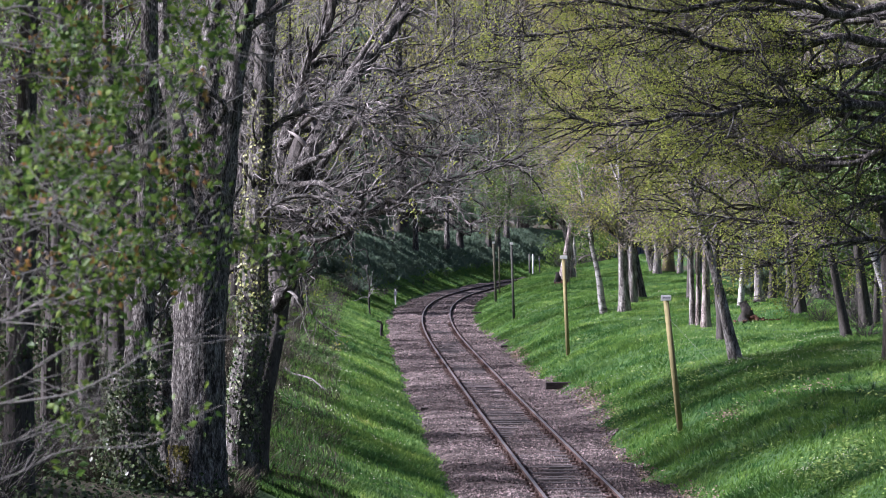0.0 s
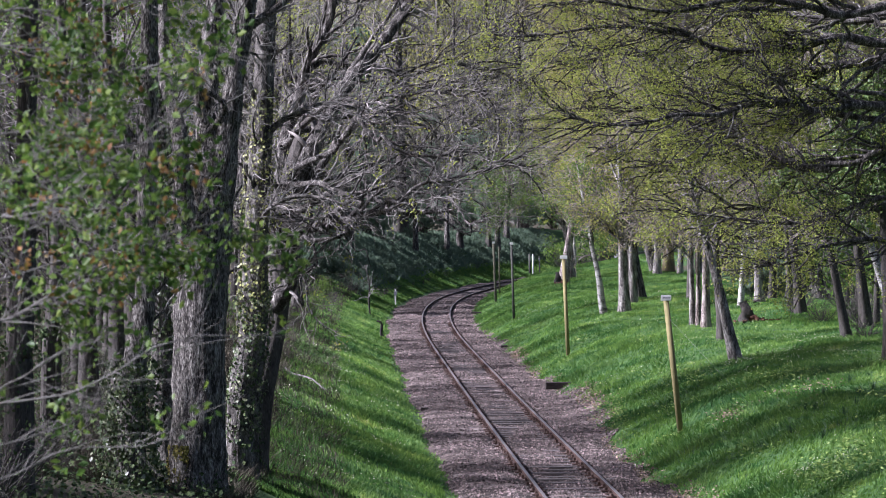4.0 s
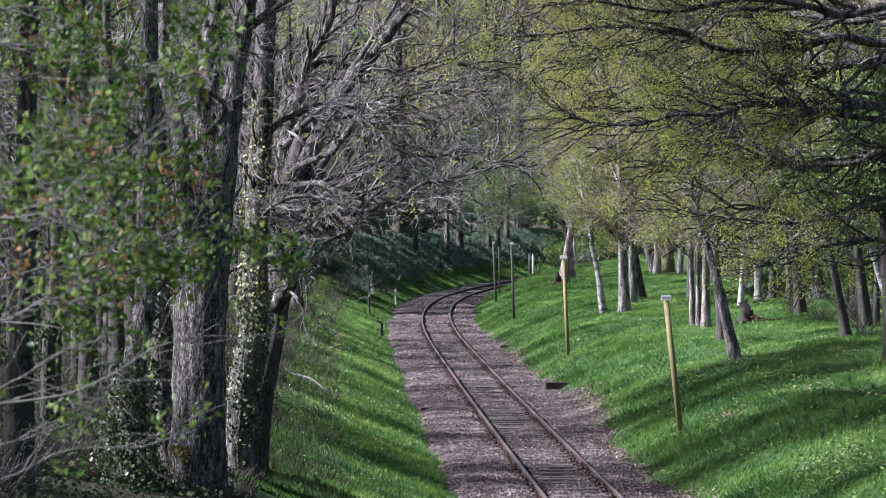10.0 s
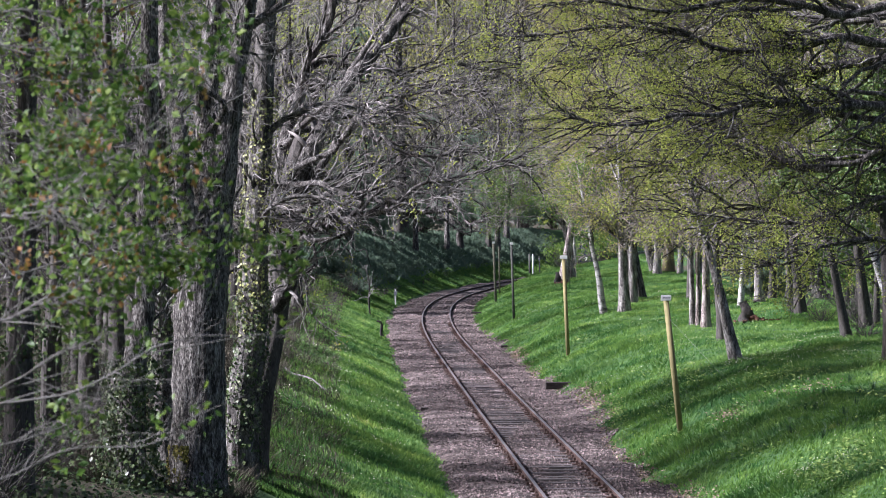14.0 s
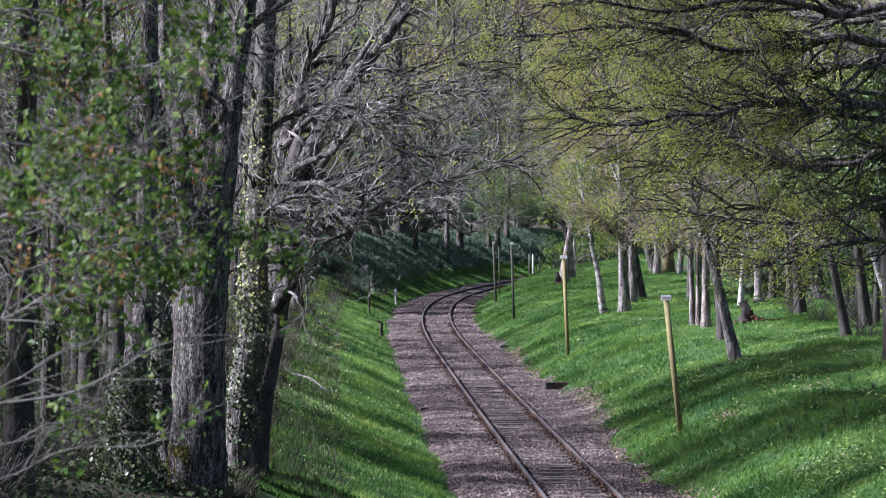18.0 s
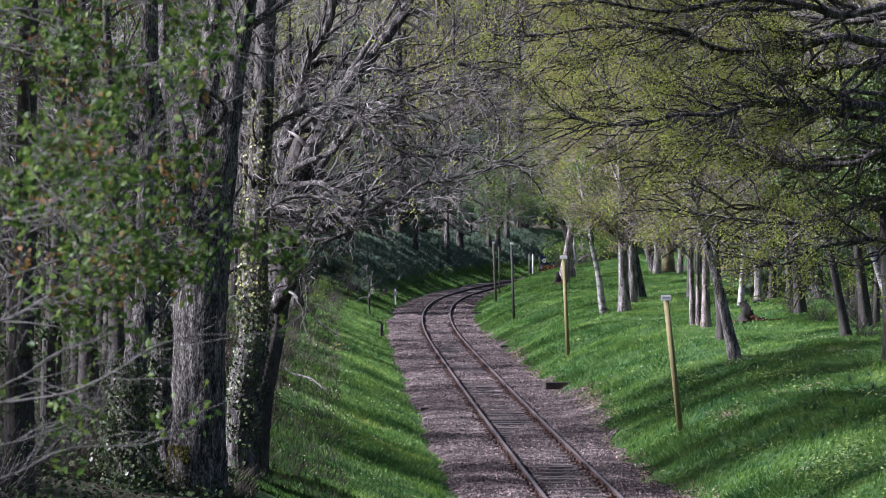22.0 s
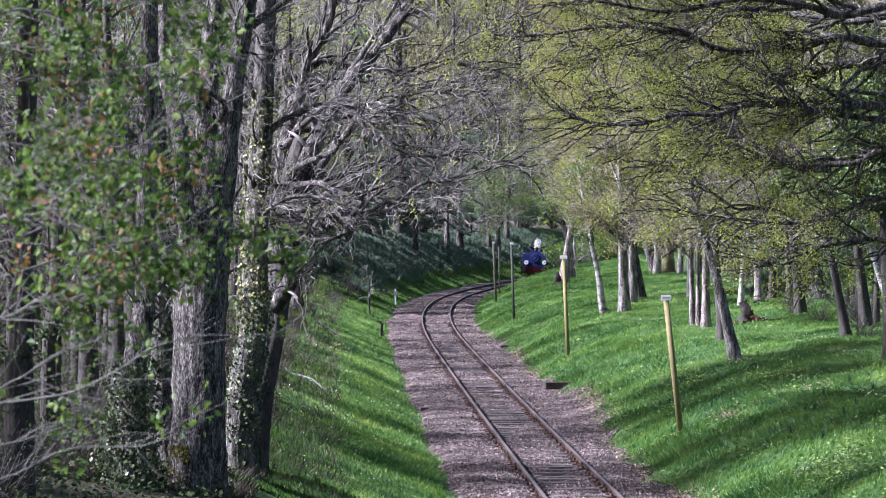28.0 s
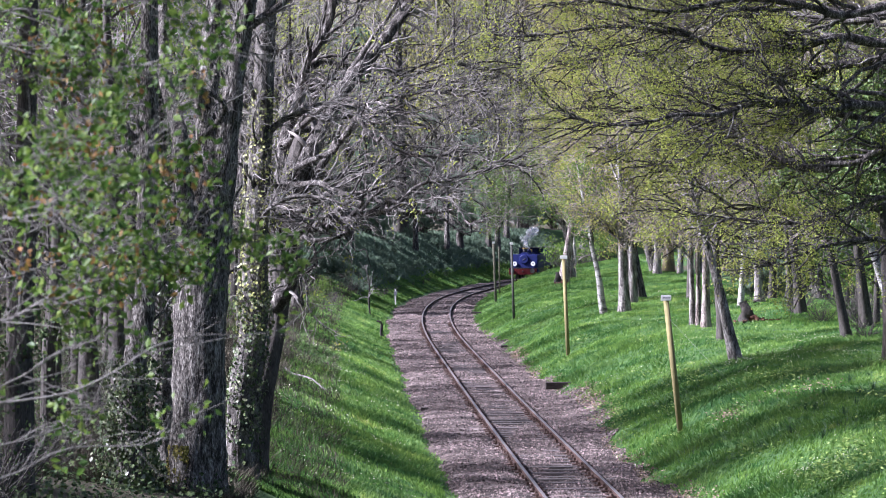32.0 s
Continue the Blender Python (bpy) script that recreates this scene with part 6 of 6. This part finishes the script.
def locomotive():
    t = thing("steam_locomotive", (0, 0, 0), "small blue steam tank engine with red buffer beam", "locomotive")
    part("buffer_beam", box(B(), (2.35, .12, .5), (0, .06, .7), .01), RED, t, "red buffer beam")
    for x in (-.86, .86):
        b = part("buffer", rod(B(), (x, -.40, .78), (x, .02, .78), .09, .12, 14), BLACK, t)
        part("buffer_head", rod(B(), (x, -.45, .78), (x, -.40, .78), .19, .19, 18), STEEL, b)
    part("coupling_hook", rod(B(), (0, -.22, .7), (0, .0, .75), .045, .06, 8), STEEL, t)
    part("frame", box(B(), (1.9, 7.6, .3), (0, 3.9, .8), .01), BLACK, t)
    part("footplate", box(B(), (2.35, 7.9, .06), (0, 4.0, .98), .01), BLACK, t)
    part("smokebox", rod(B(), (0, .72, 1.75), (0, 1.9, 1.75), .57, .57, 28), BLUE, t)
    door = part("smokebox_door", rod(B(), (0, .58, 1.74), (0, .75, 1.74), .34, .42, 24), BLUE, t)
    part("door_handle", rod(B(), (-.12, .57, 1.66), (.16, .57, 1.84), .022, .022, 6), STEEL, door)
    part("boiler", rod(B(), (0, 1.9, 1.75), (0, 5.6, 1.75), .52, .52, 28), BLUE, t)
    for x in (-.86, .86):
        part("side_tank", box(B(), (.62, 3.9, 1.1), (x, 2.9, 1.55), .03), BLUE, t)
    part("front_apron", box(B(), (2.3, .5, 1.14), (0, .95, 1.56), .05), BLUE, t)
    ch = part("chimney", rod(B(), (0, 1.3, 2.22), (0, 1.3, 2.62), .17, .2, 18), BLACK, t)
    part("chimney_cap", rod(B(), (0, 1.3, 2.61), (0, 1.3, 2.69), .25, .22, 18), BRASS, ch)
    part("dome", rod(B(), (0, 3.2, 2.2), (0, 3.2, 2.5), .3, .2, 18), BLUE, t)
    part("safety_valve", rod(B(), (0, 4.8, 2.2), (0, 4.8, 2.52), .12, .09, 12), BRASS, t)
    cab = part("cab", box(B(), (2.3, 1.9, 1.6), (0, 6.4, 1.8), .04), BLUE, t)
    part("cab_roof", box(B(), (2.5, 2.4, .1), (0, 6.4, 2.64), .04), BLACK, cab)
    for x in (-.62, .62):
        part("spectacle", rod(B(), (x, 5.42, 2.36), (x, 5.46, 2.36), .15, .15, 18), GLASS, cab, "round cab window")
    part("bunker", box(B(), (2.3, 1.3, 1.1), (0, 7.9, 1.55), .03), BLUE, t)
    for x in (-.78, .78):
        d = part("lamp_disc", rod(B(), (x, .60, 1.36), (x, .64, 1.36), .19, .19, 20), WHITE, t, "round white head disc")
        part("disc_centre", rod(B(), (x, .59, 1.36), (x, .60, 1.36), .05, .05, 12), COACH, d)
        part("lamp_iron", box(B(), (.05, .03, .3), (x, .66, 1.3), 0), BLACK, t)
    rods = []
    for y in (2.0, 3.7, 5.4):
        for x in (-.78, .78):
            rods.append(wheel("driving_wheel", t, x, y, .5))
    for x in (-.98, .98):
        part("cylinder", rod(B(), (x, .7, .72), (x, 1.5, .72), .24, .24, 16), BLUE, t)
    return t, rods


def coach(label):
    t = thing("railway_coach", (0, 0, 0), label, "railway coach", "train coaches")
    part("body", box(B(), (2.35, 11.0, 1.2), (0, 5.6, 1.68), .06), COACH, t)
    bm = rod(B(), (0, .05, .85), (0, 11.15, .85), 1.8, 1.8, 64)
    bmesh.ops.bisect_plane(bm, geom=bm.verts[:] + bm.edges[:] + bm.faces[:], plane_co=(0, 0, 2.24), plane_no=(0, 0, -1), clear_outer=True)
    part("roof", bm, COACH_ROOF, t, "pale grey curved roof")
    part("underframe", box(B(), (2.2, 10.8, .3), (0, 5.6, 1.0), .02), BLACK, t)
    for k in range(7):
        for x in (-1.175, 1.175):
            w = part("window", box(B(), (.03, .95, .5), (x, 1.3 + k * 1.43, 1.92), .02), GLASS, t)
            part("frame", box(B(), (.035, 1.05, .05), (x, 1.3 + k * 1.43, 1.64), .008), WHITE, w)
    for x in (-.55, .55):
        part("window", box(B(), (.6, .03, .5), (x, .09, 1.92), .02), GLASS, t)
    rods = [wheel("coach_wheel", t, x, y, .46) for y in (1.6, 3.4, 7.8, 9.6) for x in (-.76, .76)]
    return t, rods


ENGINE, ENGINE_WHEELS = locomotive()
COACHES = [coach("dark grey passenger coach with a pale roof behind the engine"), coach("dark passenger coach with a pale roof at the train's end")]


def steam():
    t = thing("steam_plume", (0, 0, 0), "white puffs of steam above the engine's chimney", "steam")
    puffs = []
    r = random.Random(8)
    for k in range(22):                                   # thin puffs, wider and looser as they rise
        f = k / 21
        x, y, z, s = .35 * f + r.gauss(0, .05 + .25 * f), 1.3 + 1.6 * f + r.uniform(-.2, .2), 2.8 + 1.35 * f + r.uniform(-.15, .15), .15 + .2 * f * r.uniform(.7, 1.2)
        bm = B()
        bmesh.ops.create_icosphere(bm, subdivisions=3, radius=s)
        for v in bm.verts:
            n = noise.fractal(v.co * 3.0 + Vector((k * 7, 0, 0)), 1.0, 2.0, 4)
            v.co *= 1 + .45 * n
        for f in bm.faces:
            f.smooth = True
        p = part("puff", bm, STEAM, t)
        p.location = (x, y, z)
        puffs.append((p, (x, y, z), r.uniform(0, 6.28)))
    return t, puffs


PLUME, PUFFS = steam()


# ---------------------------------------------------------------- what moves
def motions():
    def front(t):
        return 256.0 - 1.55 * (t - 20)

    def on_line(y, lift=0.0):
        x, s = (float(v) for v in line_x(y))
        return pose(x, y, lift, 0, 0, -math.degrees(math.atan(s)))

    times = [k * 2.0 for k in range(17)]
    walk(ENGINE, [(t, on_line(front(t))) for t in times])
    walk(PLUME, [(t, on_line(front(t))) for t in times])
    for k, (c, _) in enumerate(COACHES):
        walk(c, [(t, on_line(front(t) + 9.3 + 11.9 * k)) for t in times])
    half = [k * .5 for k in range(65)]
    for wheels, r in [(ENGINE_WHEELS, .5)] + [(w, .46) for _, w in COACHES]:
        for w in wheels:
            x, y, z = w.location
            walk(w, [(t, pose(x, y, z, math.degrees(1.55 * t / r), 0, 0)) for t in half])
    for k, (p, (x, y, z), a) in enumerate(PUFFS):         # blown out once the train is well round the bend
        out = 25.2 + .22 * k
        rows = [(0.0, pose(0, 1.3, 1.75)), (out, pose(0, 1.3, 1.75)), (out + 1.5, pose(x, y, z, 0, 0, 30))]
        rows.append((32.0, pose(x + .12 * math.sin(a), y + .1 * math.sin(2 * a), z + .1 * math.sin(a + 1), 0, 0, 60)))
        walk(p, rows)
    steps = [k * .8 for k in range(41)]
    for bough, k, much in SWAYING:
        x, y, z = bough.location
        walk(bough, [(t, pose(x, y, z, 0, much * (.55 * math.sin(t * 1.9 + k) + .3 * math.sin(t * .7 + 2 * k)), much * .8 * math.sin(t * 1.3 + 1.7 * k))) for t in steps])


motions()
